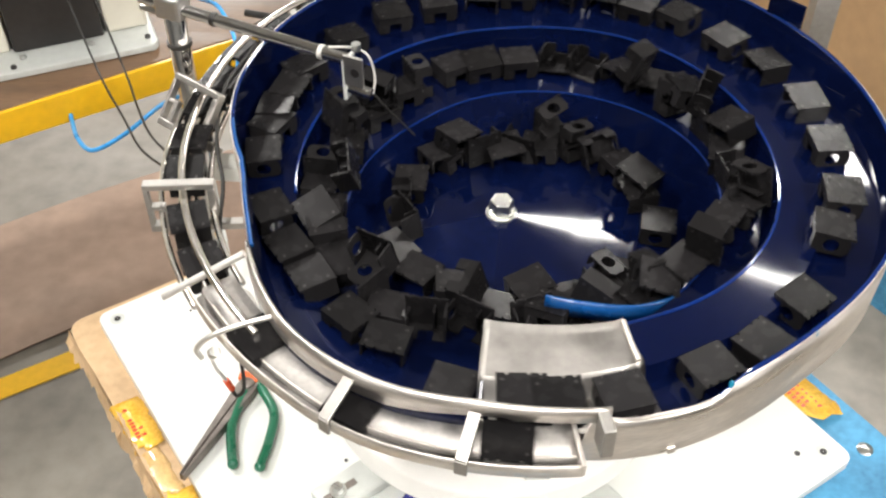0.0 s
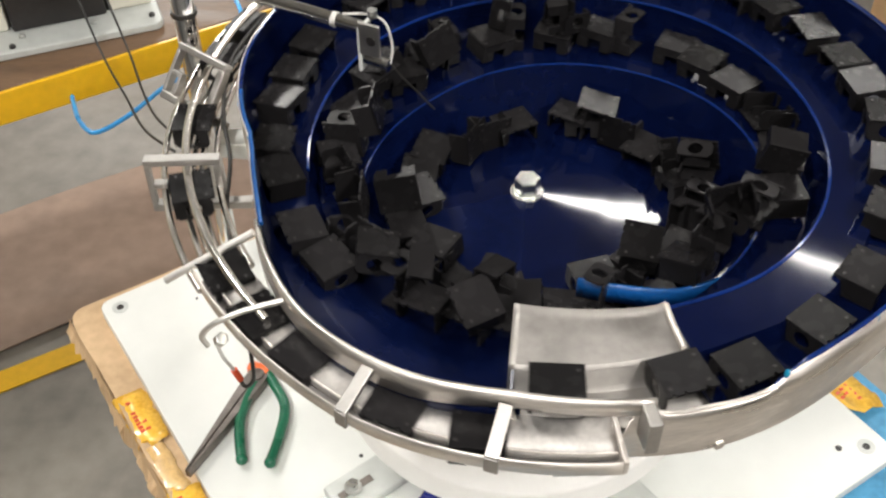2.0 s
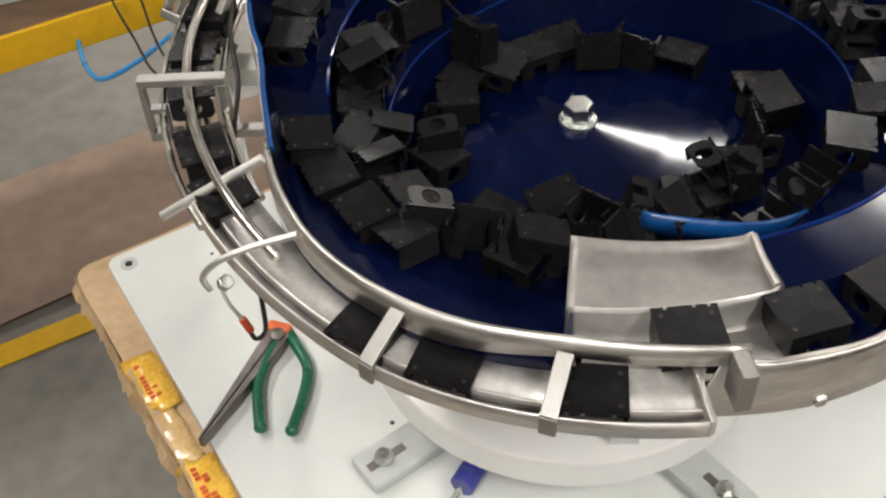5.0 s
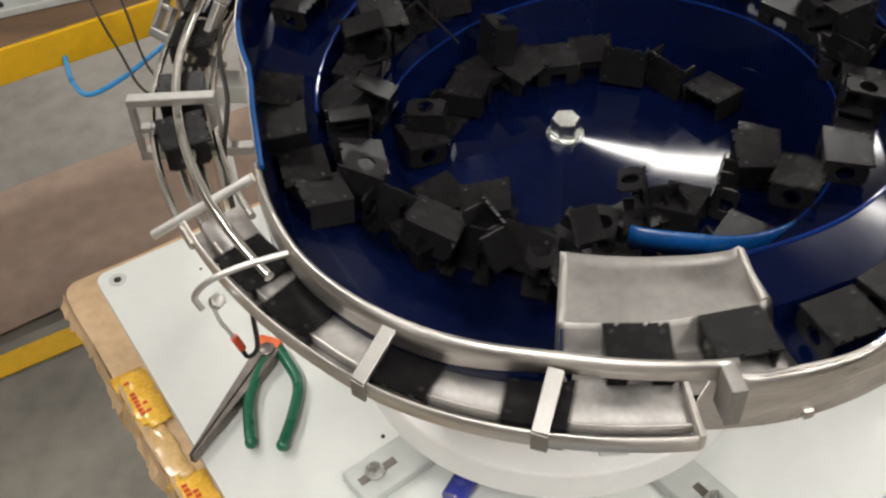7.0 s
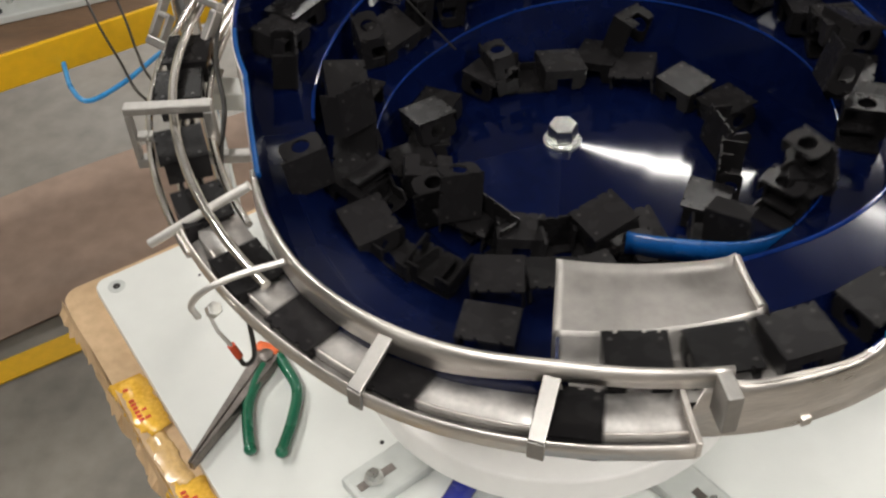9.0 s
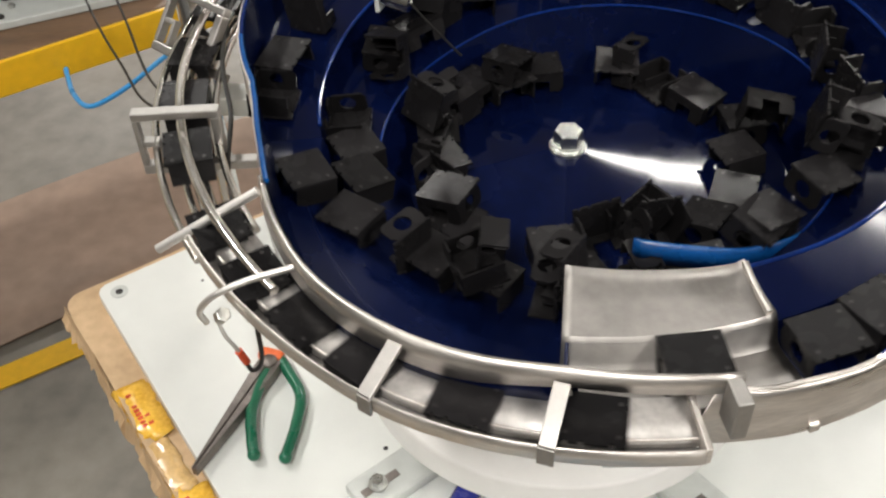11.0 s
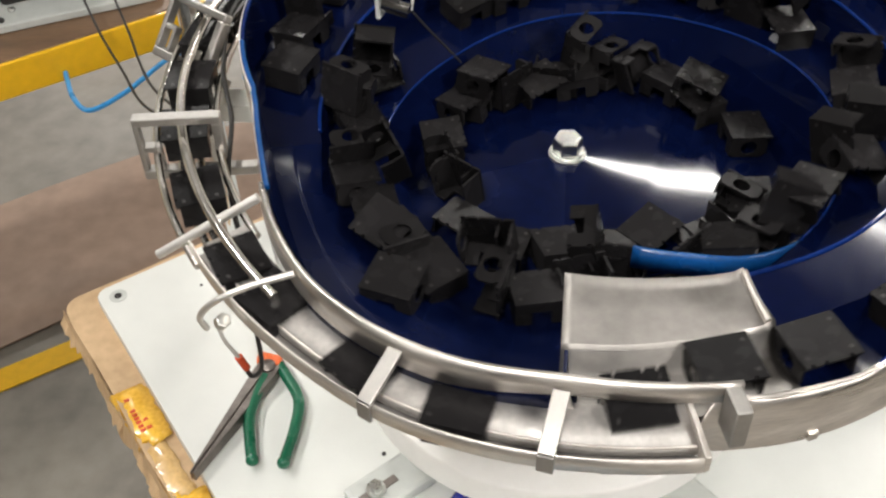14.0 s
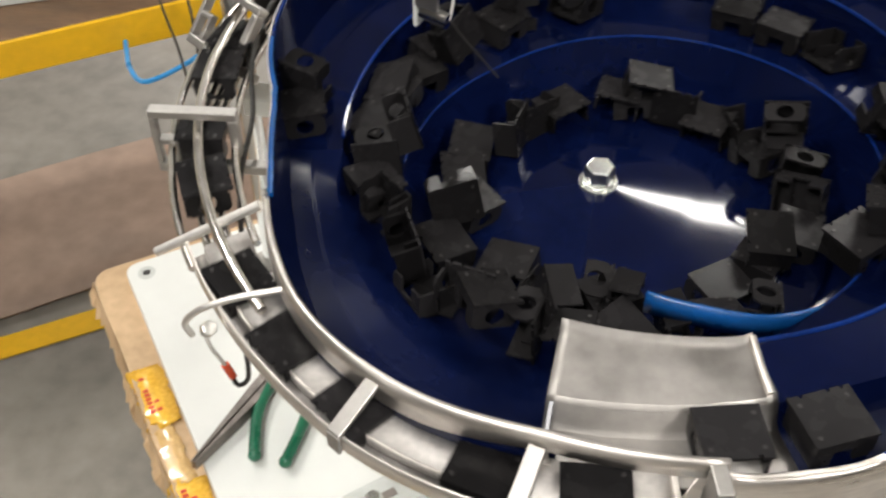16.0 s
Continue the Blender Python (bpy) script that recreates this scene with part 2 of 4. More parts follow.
# turn u, then (r, z) of floor edge, first lip, first track, second lip, crease, second track, rim
STEPS = [
    (0, (.115, .250), (.135, .278), (.165, .280), (.172, .305), (.190, .306), (.206, .308), (.210, RIM)),
    (30, (.105, .250), (.125, .283), (.168, .284), (.174, .311), (.200, .312), (.226, .314), (.231, RIM)),
    (64, (.100, .250), (.120, .288), (.178, .289), (.186, .318), (.215, .318), (.248, .320), (.254, RIM)),
    (105, (.105, .250), (.134, .293), (.190, .294), (.198, .323), (.235, .323), (.267, .325), (.274, .359)),
    (140, (.125, .250), (.150, .298), (.204, .298), (.211, .329), (.250, .328), (.284, .329), (.291, .360)),
    (180, (.148, .250), (.173, .303), (.207, .303), (.213, .335), (.250, .332), (.293, .333), (.301, .360)),
    (220, (.160, .250), (.182, .305), (.212, .305), (.220, .340), (.253, .335), (.293, .336), (.300, .360)),
    (240, (.160, .250), (.182, .300), (.210, .302), (.220, .343), (.254, .337), (.286, .338), (.291, RIM)),
    (254, (.150, .250), (.174, .280), (.207, .291), (.217, .345), (.250, .341), (.286, .341), (.291, RIM)),
    (257, (.148, .250), (.172, .275), (.206, .288), (.216, .3455), (.250, .3415), (.286, .3415), (.291, .344)),
    (264, (.144, .250), (.169, .268), (.205, .285), (.215, .346), (.250, .342), (.285, .342), (.290, .344)),
    (271, (.140, .250), (.166, .267), (.203, .284), (.212, .3465), (.250, .342), (.282, .342), (.286, .344)),
    (273, (.139, .250), (.165, .267), (.202, .283), (.211, .3465), (.250, .342), (.281, .342), (.285, RIM)),
    (288, (.130, .250), (.160, .265), (.198, .280), (.205, .347), (.250, .342), (.273, .342), (.277, RIM)),
]
RAMP = [
    (288, (.130, .250), (.160, .265), (.190, .279), (.215, .290), (.240, .300), (.265, .310), (.277, RIM)),
    (302, (.128, .250), (.156, .264), (.186, .278), (.210, .290), (.235, .299), (.260, .309), (.275, RIM)),
    (316, (.125, .250), (.150, .264), (.180, .279), (.204, .291), (.226, .299), (.248, .308), (.263, RIM)),
    (328, (.122, .250), (.145, .266), (.174, .280), (.193, .293), (.212, .301), (.230, .308), (.244, RIM)),
    (341, (.119, .250), (.140, .264), (.168, .279), (.184, .2895), (.199, .299), (.214, .308), (.223, RIM)),
    (353, (.117, .250), (.137, .268), (.166, .281), (.178, .294), (.193, .302), (.207, .308), (.212, RIM)),
    (360, (.115, .250), (.135, .278), (.165, .280), (.172, .305), (.190, .306), (.206, .308), (.210, RIM)),
]


def trough(u):
    """How far the outer lane lies below the inner band."""
    f = min(1.0, max(0.0, (u % 360 - 200) / 38)) if u % 360 < 288 else 0.0
    return .015 * f * f * (3 - 2 * f)


def lanes(u):
    """The bowl's section at u: (r, z) from the centre to the rim."""
    pr = [(0.012, 0.2635), (0.06, 0.258)] + [P(u, k) for k in range(1, 8)]
    d = trough(u)
    pr.insert(7, (pr[6][0] + .001 + d * .15, pr[6][1] - d))
    pr[8] = (pr[8][0], pr[8][1] - d)
    return pr


def prof(u, k, c):
    u = u % 360
    t = STEPS if u < 288 else RAMP
    return cubic([(row[0], row[k][c]) for row in t], u)


def P(u, k):
    return prof(u, k, 0), prof(u, k, 1)


def inner_shell(u0, u1, skip=None):
    bm = bmesh.new()
    n = int((u1 - u0) / 1.5)
    prev = None
    for i in range(n + 1):
        u = u0 + (u1 - u0) * i / n
        uu = min(u, 359.999) if u1 >= 360 else min(u, 287.999) if u1 == 288 else u
        pr = lanes(uu)
        fine = [pr[0], pr[1]]
        for a, b in zip(pr[1:], pr[2:]):
            # small fillets at the edges
            for f in (0.08, 0.92, 1.0):
                fine.append((a[0] + (b[0] - a[0]) * f, a[1] + (b[1] - a[1]) * f))
        row = [bm.verts.new(U(u, r, z)) for r, z in fine]
        if prev:
            for k in range(len(row) - 1):
                if skip and skip[0] <= u <= skip[1] and k >= len(row) - 4:
                    continue
                bm.faces.new((prev[k], row[k], row[k + 1], prev[k + 1]))
        prev = row
    bmesh.ops.remove_doubles(bm, verts=bm.verts, dist=1e-6)
    return bm


bowl = empty("feeder_bowl", "round vibratory feeder bowl, stainless outside, glossy dark blue enamel inside", "parts feeder")
part("spiral_shell", inner_shell(0, 288, (273, 287)), M_BLUE, bowl, "glossy dark blue stepped spiral track", smooth=True)
part("return_ramp", inner_shell(288, 360), M_RAMP, bowl, "scuffed dark blue return slope", smooth=True)
# riser under the free edge of the discharge plate
bm = bmesh.new()
top = [bm.verts.new(U(288, P(287.99, k)[0], P(287.99, k)[1] - (.016 if k == 6 else 0))) for k in (3, 4, 5, 6)]
low = [bm.verts.new(U(288, P(287.99, k)[0], prof(288.01, k, 1) - 0.002)) for k in (3, 4, 5, 6)]
for k in range(3):
    bm.faces.new((top[k], top[k + 1], low[k + 1], low[k]))
part("riser", bm, M_BLUE, bowl, thick=0.002)
# outside of the wall: down the side, then in to the drive
bm = bmesh.new()
prev = None
for i in range(241):
    u = i * 1.5
    r = prof(min(u, 359.99), 7, 0) + 0.0025
    if 272 <= u <= 360:
        zs = ((r, 0.3265 if 273 < u < 288 else RIM), (r, 0.3235 if 273 < u < 288 else 0.326), (r - 0.005, 0.298), (r - 0.05, 0.273), (0.125, 0.240))
    else:
        zs = ((r, prof(u, 7, 1) + 0.0005), (r, 0.335), (r - 0.001, 0.303), (r - 0.04, 0.286), (0.165, 0.240))
    row = [bm.verts.new(U(u, a, b)) for a, b in zs]
    if prev:
        for k in range(4):
            bm.faces.new((prev[k], prev[k + 1], row[k + 1], row[k]))
    prev = row
bmesh.ops.remove_doubles(bm, verts=bm.verts, dist=1e-6)
part("outer_wall", bm, M_STEEL, bowl, "satin stainless outer wall", smooth=True, thick=0.0015)
# painted rolled edges; the track lips' highlight is put in as brighter blue
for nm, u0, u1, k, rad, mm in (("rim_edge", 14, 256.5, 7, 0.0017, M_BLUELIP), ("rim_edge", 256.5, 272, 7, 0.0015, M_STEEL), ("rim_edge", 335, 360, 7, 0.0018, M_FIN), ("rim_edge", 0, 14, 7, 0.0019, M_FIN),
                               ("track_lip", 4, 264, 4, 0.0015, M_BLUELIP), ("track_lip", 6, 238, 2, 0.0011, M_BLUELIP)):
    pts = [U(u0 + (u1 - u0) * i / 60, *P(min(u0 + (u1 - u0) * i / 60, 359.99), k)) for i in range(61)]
    part(nm, tube(pts, rad, 8, 2), mm, bowl, "thin blue painted edge, bright on the track lips for their highlight", smooth=True)
# stainless rim strip in front
part("rim_strip", arc_band(271.5, 336, lambda u: (prof(u, 7, 0) + 0.0055, RIM - 0.0085 - .007 * min(1, max(0, (u - 287) / 12))), lambda u: (prof(u, 7, 0) + 0.0045, RIM + 0.003)),
     M_STEEL, bowl, "bright stainless rim strip", smooth=True, thick=0.0026)
part("wall_band", arc_band(288, 335, lambda u: (prof(u, 7, 0) + 0.0040, .3200), lambda u: (prof(u, 7, 0) + 0.0040, .3500)),
     M_BLUE, bowl, "dark blue wall under the rim strip", smooth=True, thick=0.001)
part("guide_fin", arc_band(216, 271, lambda u: (cubic([(216, .184), (232, .187), (248, .174), (260, .153), (271, .137)], u), 0.284),
                           lambda u: (cubic([(216, .184), (232, .187), (248, .174), (260, .153), (271, .137)], u), 0.3005)),
     M_FIN, bowl, "curved blue guide fin", smooth=True, thick=0.0025)
# discharge plate
bm = bmesh.new()
prev = None
for i in range(19):
    u = 263 + 25.4 * i / 18
    uu = min(u, 287.99)
    ra, rb = prof(uu, 4, 0), prof(uu, 6, 0) + 0.002
    row = []
    for r, z in ((ra - .001, .3500), (ra + .006, .3470), (ra + .018, .3455), (.236, .3448), (.2475, .3442), (.2505, .3415), (.2535, .3320), (.2565, .3290), (.264, .3285), (rb, .3285)):
        row.append(bm.verts.new(U(u, r, z + 0.0020 * math.exp(-((u - 263) / 0.8) ** 2) * (1 if r < .25 else 0))))
    if prev:
        for j in range(len(row) - 1):
            bm.faces.new((prev[j], row[j], row[j + 1], prev[j + 1]))
    prev = row
part("discharge_plate", bm, M_STEELD, bowl, "bare brushed steel discharge plate", smooth=True, thick=0.002)
part("plate_edge_bead", tube([U(263, prof(263, 4, 0), 0.350), U(263.3, 0.228, 0.3465), U(263.8, 0.247, 0.3455)], 0.0022, 8), M_STEEL, bowl, "welded steel bead", smooth=True)
# upright tab on the rim behind
part("rim_tab", abox((-0.018, -0.0012, 0), (0.018, 0.0012, 0.036), Matrix.Translation(polar(29, 0.300, 0.345)) @ pose(0, 0, 0, 0, 0, 119 + 14)), M_BLUE, bowl,
     "small upright dark blue tab", bevel=0.001)
# hold-down bolt
washer = part("washer", lathe([(.0052, .2625), (.0135, .2625), (.0135, .2650), (.0052, .2650)], 40), M_ZINC, bowl, "flat zinc washer", smooth=True)
part("spring_washer", lathe([(.004, .2648), (.0112, .2648), (.0114, .2672), (.004, .2672)], 40), M_ZINC, bowl, smooth=True)
part("hold_down_bolt", hexhead(.0108, .0118, .2670), M_ZINC, bowl, "zinc-plated hex head bolt", bevel=0.0008)
# drips of paint at the wall's step
for az in (-50.5, -65.5, -168.5, -146):
    part("paint_drip", lathe([(.0005, -.004), (.0016, -.002), (.0018, .001), (.0008, .003)], 10),
         M_TURQ, bowl, "turquoise paint drip", smooth=True).matrix_basis = Matrix.Translation(polar(az, prof(190 - az if az < 0 else 190 - az, 7, 0) + .001, RIM - .002))
part("bowl_lug", abox((-.003, -.002, -.003), (.003, .007, .003), Matrix.Translation(polar(-72.5, .287, .306)) @ pose(0, 0, 0, 0, 0, -72.5 - 90)), M_STEEL, bowl, "small steel lug", bevel=.001)

# ---------------------------------------------------------------- discharge chute
CH_R = [(268, .2960), (290, .2912), (303, .2862), (316, .2755), (330, .2665), (345, .2595), (360, .2565), (385, .2585), (415, .2760), (440, .2860), (460, .2950)]
CH_Z = 0.3195
chute = empty("discharge_chute", "curved stainless discharge chute with rod rails round the bowl", "chute")


def ch(u, off, z):
    """A place along the chute, off metres outward of its middle; past the back it runs straight on."""
    if u <= 460:
        return U(u, cubic(CH_R, u) + off, z)
    return U(460, cubic(CH_R, 460) + off, z) + Vector((radians(u - 460) * 0.295, 0, 0))


def ch_sheet(u0, u1, o1, z1, o2, z2, step=2.0):
    bm = bmesh.new()
    n = max(2, int((u1 - u0) / step))
    prev = None
    for i in range(n + 1):
        u = u0 + (u1 - u0) * i / n
        row = [bm.verts.new(ch(u, o1, z1)), bm.verts.new(ch(u, o2, z2))]
        if prev:
            bm.faces.new((prev[0], prev[1], row[1], row[0]))
        prev = row
    return bm


RAIL_Z = 0.3342      # top of the raised rail that the open parts straddle
part("chute_floor", ch_sheet(275.5, 336, -0.0158, RAIL_Z, 0.0088, RAIL_Z), M_CHFLOOR, chute, "polished raised steel chute floor", smooth=True, thick=0.0015)
part("floor_step", ch_sheet(275.5, 336, 0.0090, RAIL_Z - .0004, 0.0098, CH_Z + .0095), M_CHFLOOR, chute, smooth=True, thick=0.001)
part("channel", ch_sheet(275.5, 336, 0.0099, CH_Z + .0090, 0.0176, CH_Z + .0080), M_CHFLOOR, chute, "narrow steel channel", smooth=True, thick=0.001)
part("outer_lip", ch_sheet(275.5, 337, 0.0182, CH_Z + .0068, 0.0180, CH_Z + .0175), M_STEEL, chute, "thin bright steel outer lip", smooth=True, thick=0.0012)
# both under faces take the darker steel; floor and lip are lighter
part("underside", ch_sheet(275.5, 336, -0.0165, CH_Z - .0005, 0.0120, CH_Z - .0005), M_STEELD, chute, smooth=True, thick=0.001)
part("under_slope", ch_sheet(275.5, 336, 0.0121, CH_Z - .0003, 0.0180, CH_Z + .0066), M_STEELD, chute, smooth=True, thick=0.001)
part("floor_bead", tube([ch(276 + i * 4, 0.0090, RAIL_Z + .0002) for i in range(15)], 0.0008, 8, 2), M_STEEL, chute, "bright rail edge", smooth=True)
part("end_plate", abox((-.0015, -.0185, .008), (.0015, .0160, .0190), Matrix.Translation(ch(275.5, 0, CH_Z)) @ pose(0, 0, 0, 0, 0, 190 - 275.5 + 90)), M_STEEL, chute, bevel=.0006)
for u in (288.5, 305.5):
    m = Matrix.Translation(ch(u, 0, 0)) @ pose(0, 0, 0, 0, 0, 190 - u - 12)
    slope = m @ Matrix.Translation((0, 0, .3468)) @ pose(0, 0, 0, 0, 27, 0)
    strap = part("clamp_strap", abox((-.0100, -.0042, -.0012), (.0215, .0042, .0022), slope), M_ALU, chute, "flat aluminium clamp strap", bevel=.0006)
    part("strap_foot", abox((.0185, -.0042, .3255), (.0207, .0042, .3378), m), M_ALU, strap, bevel=.0006)
m = Matrix.Translation(U(272.6, .2965, 0)) @ pose(0, 0, 0, 0, 0, 190 - 272.6)
part("side_block", abox((-.006, -.0040, .334), (.010, .0040, .3600), m), M_ALU, chute, "aluminium side block", bevel=.001)
part("block_screw", lathe([(.003, 0), (.003, .003)], 12), M_ZINC, chute, smooth=True).matrix_basis = Matrix.Translation(U(272.6, .3055, .349)) @ pose(0, 90, 0, 0, 90, 190 - 272.6)

RAILS = (("floor_rail", -.006, .3177, 332, 470), ("floor_rail", .006, .3177, 332, 470), ("floor_rail", 0, .3177, 332, 470), ("side_rail", .0190, .330, 334, 470),
         ("side_rail", -.0190, .330, 334, 470), ("hold_down_rail", .001, .3445, 322, 470))
for nm, off, z, u0, u1 in RAILS:
    pts = [ch(u0 + (u1 - u0) * i / 40, off, z - (0.004 * max(0, 1 - i / 3) if nm == "hold_down_rail" else 0)) for i in range(41)]
    part(nm, tube(pts, 0.0024 if nm != "hold_down_rail" else 0.0031, 10, 2), M_ROD, chute, "bent polished steel rod", smooth=True)
part("outfeed_rail", ch_sheet(466, 800, -.018, CH_Z - .002, .018, CH_Z - .002, 6), M_STEEL, chute, "straight steel outfeed rail", thick=.003)
part("outfeed_leg", abox((.35, .285, FLOOR_Z), (.375, .305, CH_Z - .006)), M_STEELD, chute)
part("outfeed_leg", abox((1.30, .285, FLOOR_Z), (1.325, .305, CH_Z - .006)), M_STEELD, chute)


def gate_frame(u, yaw, lean=0):
    """A square frame of flat bar round the rails."""
    m = Matrix.Translation(ch(u, 0, .354)) @ pose(0, 0, 0, 0, 0, 190 - u + yaw) @ pose(0, 0, 0, lean, 0, 0) @ Matrix.Translation((0, 0, -.354))
    g = part("gate_frame", abox((-.024, -.004, .3515), (.0300, .004, .3570), m), M_ALU, chute, "square frame of welded bright bar", bevel=.001)
    for lo, hi in (((-.024, -.004, .3165), (-.018, .004, .3515)), ((.0265, -.004, .3165), (.0300, .004, .3515)), ((-.042, -.004, .3100), (.0300, .004, .3165)),
                   ((.0190, -.0035, .3310), (.0265, .0035, .3350)), ((.0160, -.0035, .3165), (.0190, .0035, .3350))):
        part("frame_bar", abox(lo, hi, m), M_ALU, g, bevel=.001)


gate_frame(356, -13)
gate_frame(384, -26, 40)
part("mount_block", abox((-.012, -.010, .285), (.014, .010, .300), Matrix.Translation(polar(172, .236, 0)) @ pose(0, 0, 0, 0, 0, 172)), M_WHITEP, chute, "white mounting block", bevel=.001)
# cross rod and bent hook rod over the chute mouth
part("cross_rod", tube([U(339.6, .296, .324), U(337, .268, .341), U(334, .240, .357)], .0029, 10), M_BAR, chute, "bright steel cross rod", smooth=True)
part("hook_rod", tube([U(327, .302, .322), U(327, .304, .333), U(325.6, .297, .345), U(323.4, .282, .352), U(320.3, .2635, .356)], .0019, 10), M_BAR, chute, "bent bright steel hook rod", smooth=True)
part("sensor_nut", lathe([(.0045, -.003), (.0045, .003)], 6), M_ZINC, chute, "brass-coloured hex nut", bevel=.0006).matrix_basis = Matrix.Translation(U(326, .304, .318) + Vector((.006, .008, .006))) @ pose(0, 0, 0, 20, 30, 0)
cable = tagged(part("sensor_cable", tube([(-.2085, -.198, .284), (-.2050, -.199, .272), (-.1985, -.198, .278), (-.1975, -.196, .300), (-.199, -.188, .316)], .0014, 8), M_RUBBER, None, smooth=True),
               "thin black sensor cable looped below the chute", "cable")
part("pale_lead", tube([(-.2175, -.199, .320), (-.2150, -.200, .305), (-.2125, -.199, .296), (-.2085, -.198, .284)], .0012, 8), M_CLEAR, cable, "thin pale lead", smooth=True)
part("red_sleeve", tube([(-.2100, -.1983, .2885), (-.2068, -.1985, .2785)], .0024, 10), M_RED, cable, "red heat-shrink sleeve", smooth=True)

# ---------------------------------------------------------------- drive under the bowl
drive = empty("drive_unit", "round white vibratory drive unit on three feet", "drive unit")
part("drum", lathe([(.130, .012), (.130, .047), (.162, .049), (.1655, .052), (.1655, .0775), (.1648, .0795), (.1630, .0810), (.126, .0835), (.120, .238)], 96), M_DRUM, drive, "white painted drum cover", smooth=True)
part("core", lathe([(.12, .012), (.12, .046)], 48), M_DRUM, drive, smooth=True)
for az in (-143.8, -53, 88):
    m = pose(0, 0, 0, 0, 0, az)
    f = part("foot_bracket", abox((.10, -.0190, .0), (.209, .0190, .013), m), M_GREYP, drive, "slotted grey painted foot", bevel=.004)
    part("slot", abox((.168, -.0036, .0131), (.203, .0036, .0136), m), M_DARKSTEEL, f, "dark open slot")
    part("foot_washer", lathe([(.003, .0143), (.008, .0143), (.008, .016), (.003, .016)], 24), M_ZINC, f, smooth=True).matrix_basis = m @ Matrix.Translation((.188, 0, 0))
    part("foot_bolt", hexhead(.0056, .007, .016), M_ZINC, f, "hex bolt").matrix_basis = m @ Matrix.Translation((.188, 0, 0))
part("cover_clip", abox((.018, -.150, .080), (.040, -.134, .094)), M_WHITEP, drive, "small white clip", bevel=.001)

# ---------------------------------------------------------------- base plate, board, bench
TURNP = pose(0, 0, 0, 0, 0, 31.7)        # along the bench


def rounded(x0, y0, x1, y1, r, z0, z1, m):
    bm = bmesh.new()
    loop = []
    for cx, cy, a0 in ((x1 - r, y1 - r, 0), (x0 + r, y1 - r, 90), (x0 + r, y0 + r, 180), (x1 - r, y0 + r, 270)):
        for k in range(7):
            a = radians(a0 + 15 * k)
            loop.append((cx + r * math.cos(a), cy + r * math.sin(a)))
    a = [bm.verts.new((x, y, z0)) for x, y in loop]
    b = [bm.verts.new((x, y, z1)) for x, y in loop]
    bm.faces.new(a[::-1])
    bm.faces.new(b)
    for i in range(len(loop)):
        j = (i + 1) % len(loop)
        bm.faces.new((a[i], a[j], b[j], b[i]))
    bmesh.ops.transform(bm, matrix=m, verts=bm.verts)
    return bm


# plate axes: x' = e1, y' = -e2
base = tagged(part("base_plate", rounded(-.296, -.254, .261, .341, .012, -.012, 0, TURNP), M_WHITEP, None, bevel=.0012),
              "thick white powder-coated machine base plate with bolt holes", "base plate")
for hx, hy, r in ((-.278, .323, .0085), (.240, -.232, .0085), (.217, -.219, .0032), (-.205, .29, .0015), (-.16, .02, .002), (-.10, -.05, .0016)):
    if r > .005:
        part("countersink", lathe([(r * .42, .0004), (r, .0006), (r, .0002)], 28, False), M_GREYP, base, "bare metal countersink", smooth=True).matrix_basis = TURNP @ Matrix.Translation((hx, hy, 0))
        part("bolt_hole", lathe([(.0003, .0007), (r * .43, .0007), (r * .43, .0001)], 24, False), M_DARKBOX, base, "dark bolt hole").matrix_basis = TURNP @ Matrix.Translation((hx, hy, 0))
    else:
        part("tapped_hole", lathe([(.0002, .0006), (r, .0006), (r, .0001)], 16, False), M_DARKBOX, base, "small dark hole").matrix_basis = TURNP @ Matrix.Translation((hx, hy, 0))
bm = rounded(-.326, -.240, .248, .358, .016, -.050, -.0125, TURNP)
bmesh.ops.subdivide_edges(bm, edges=[e for e in bm.edges if e.calc_length() > .1], cuts=24)
for v in bm.verts:
    v.co += Vector(noise.noise_vector(v.co * 22)) * .004 * (1 if v.co.z < -.03 else .45)
board = tagged(part("packing_board", bm, M_CARD, None, smooth=True), "thick board wrapped in torn brown paper and tape under the plate", "board")

bm = bmesh.new()
torn = random.Random(8)
prev = None
for i in range(46):
    y = .352 - .0075 * i
    drop = torn.uniform(.004, .013) * (1.6 if torn.random() < .25 else 1)
    row = [bm.verts.new((-.3270 + torn.uniform(-.0008, .0008), y, -.0150)), bm.verts.new((-.3290, y, -.0230)),
           bm.verts.new((-.3300 - torn.uniform(0, .007), y + torn.uniform(-.003, .003), -.0230 - drop))]
    if prev:
        for k in range(2):
            bm.faces.new((prev[k], row[k], row[k + 1], prev[k + 1]))
    prev = row
bmesh.ops.transform(bm, matrix=TURNP, verts=bm.verts)
part("torn_paper", bm, M_CARD, board, "torn hanging edge of brown paper", thick=.0004)


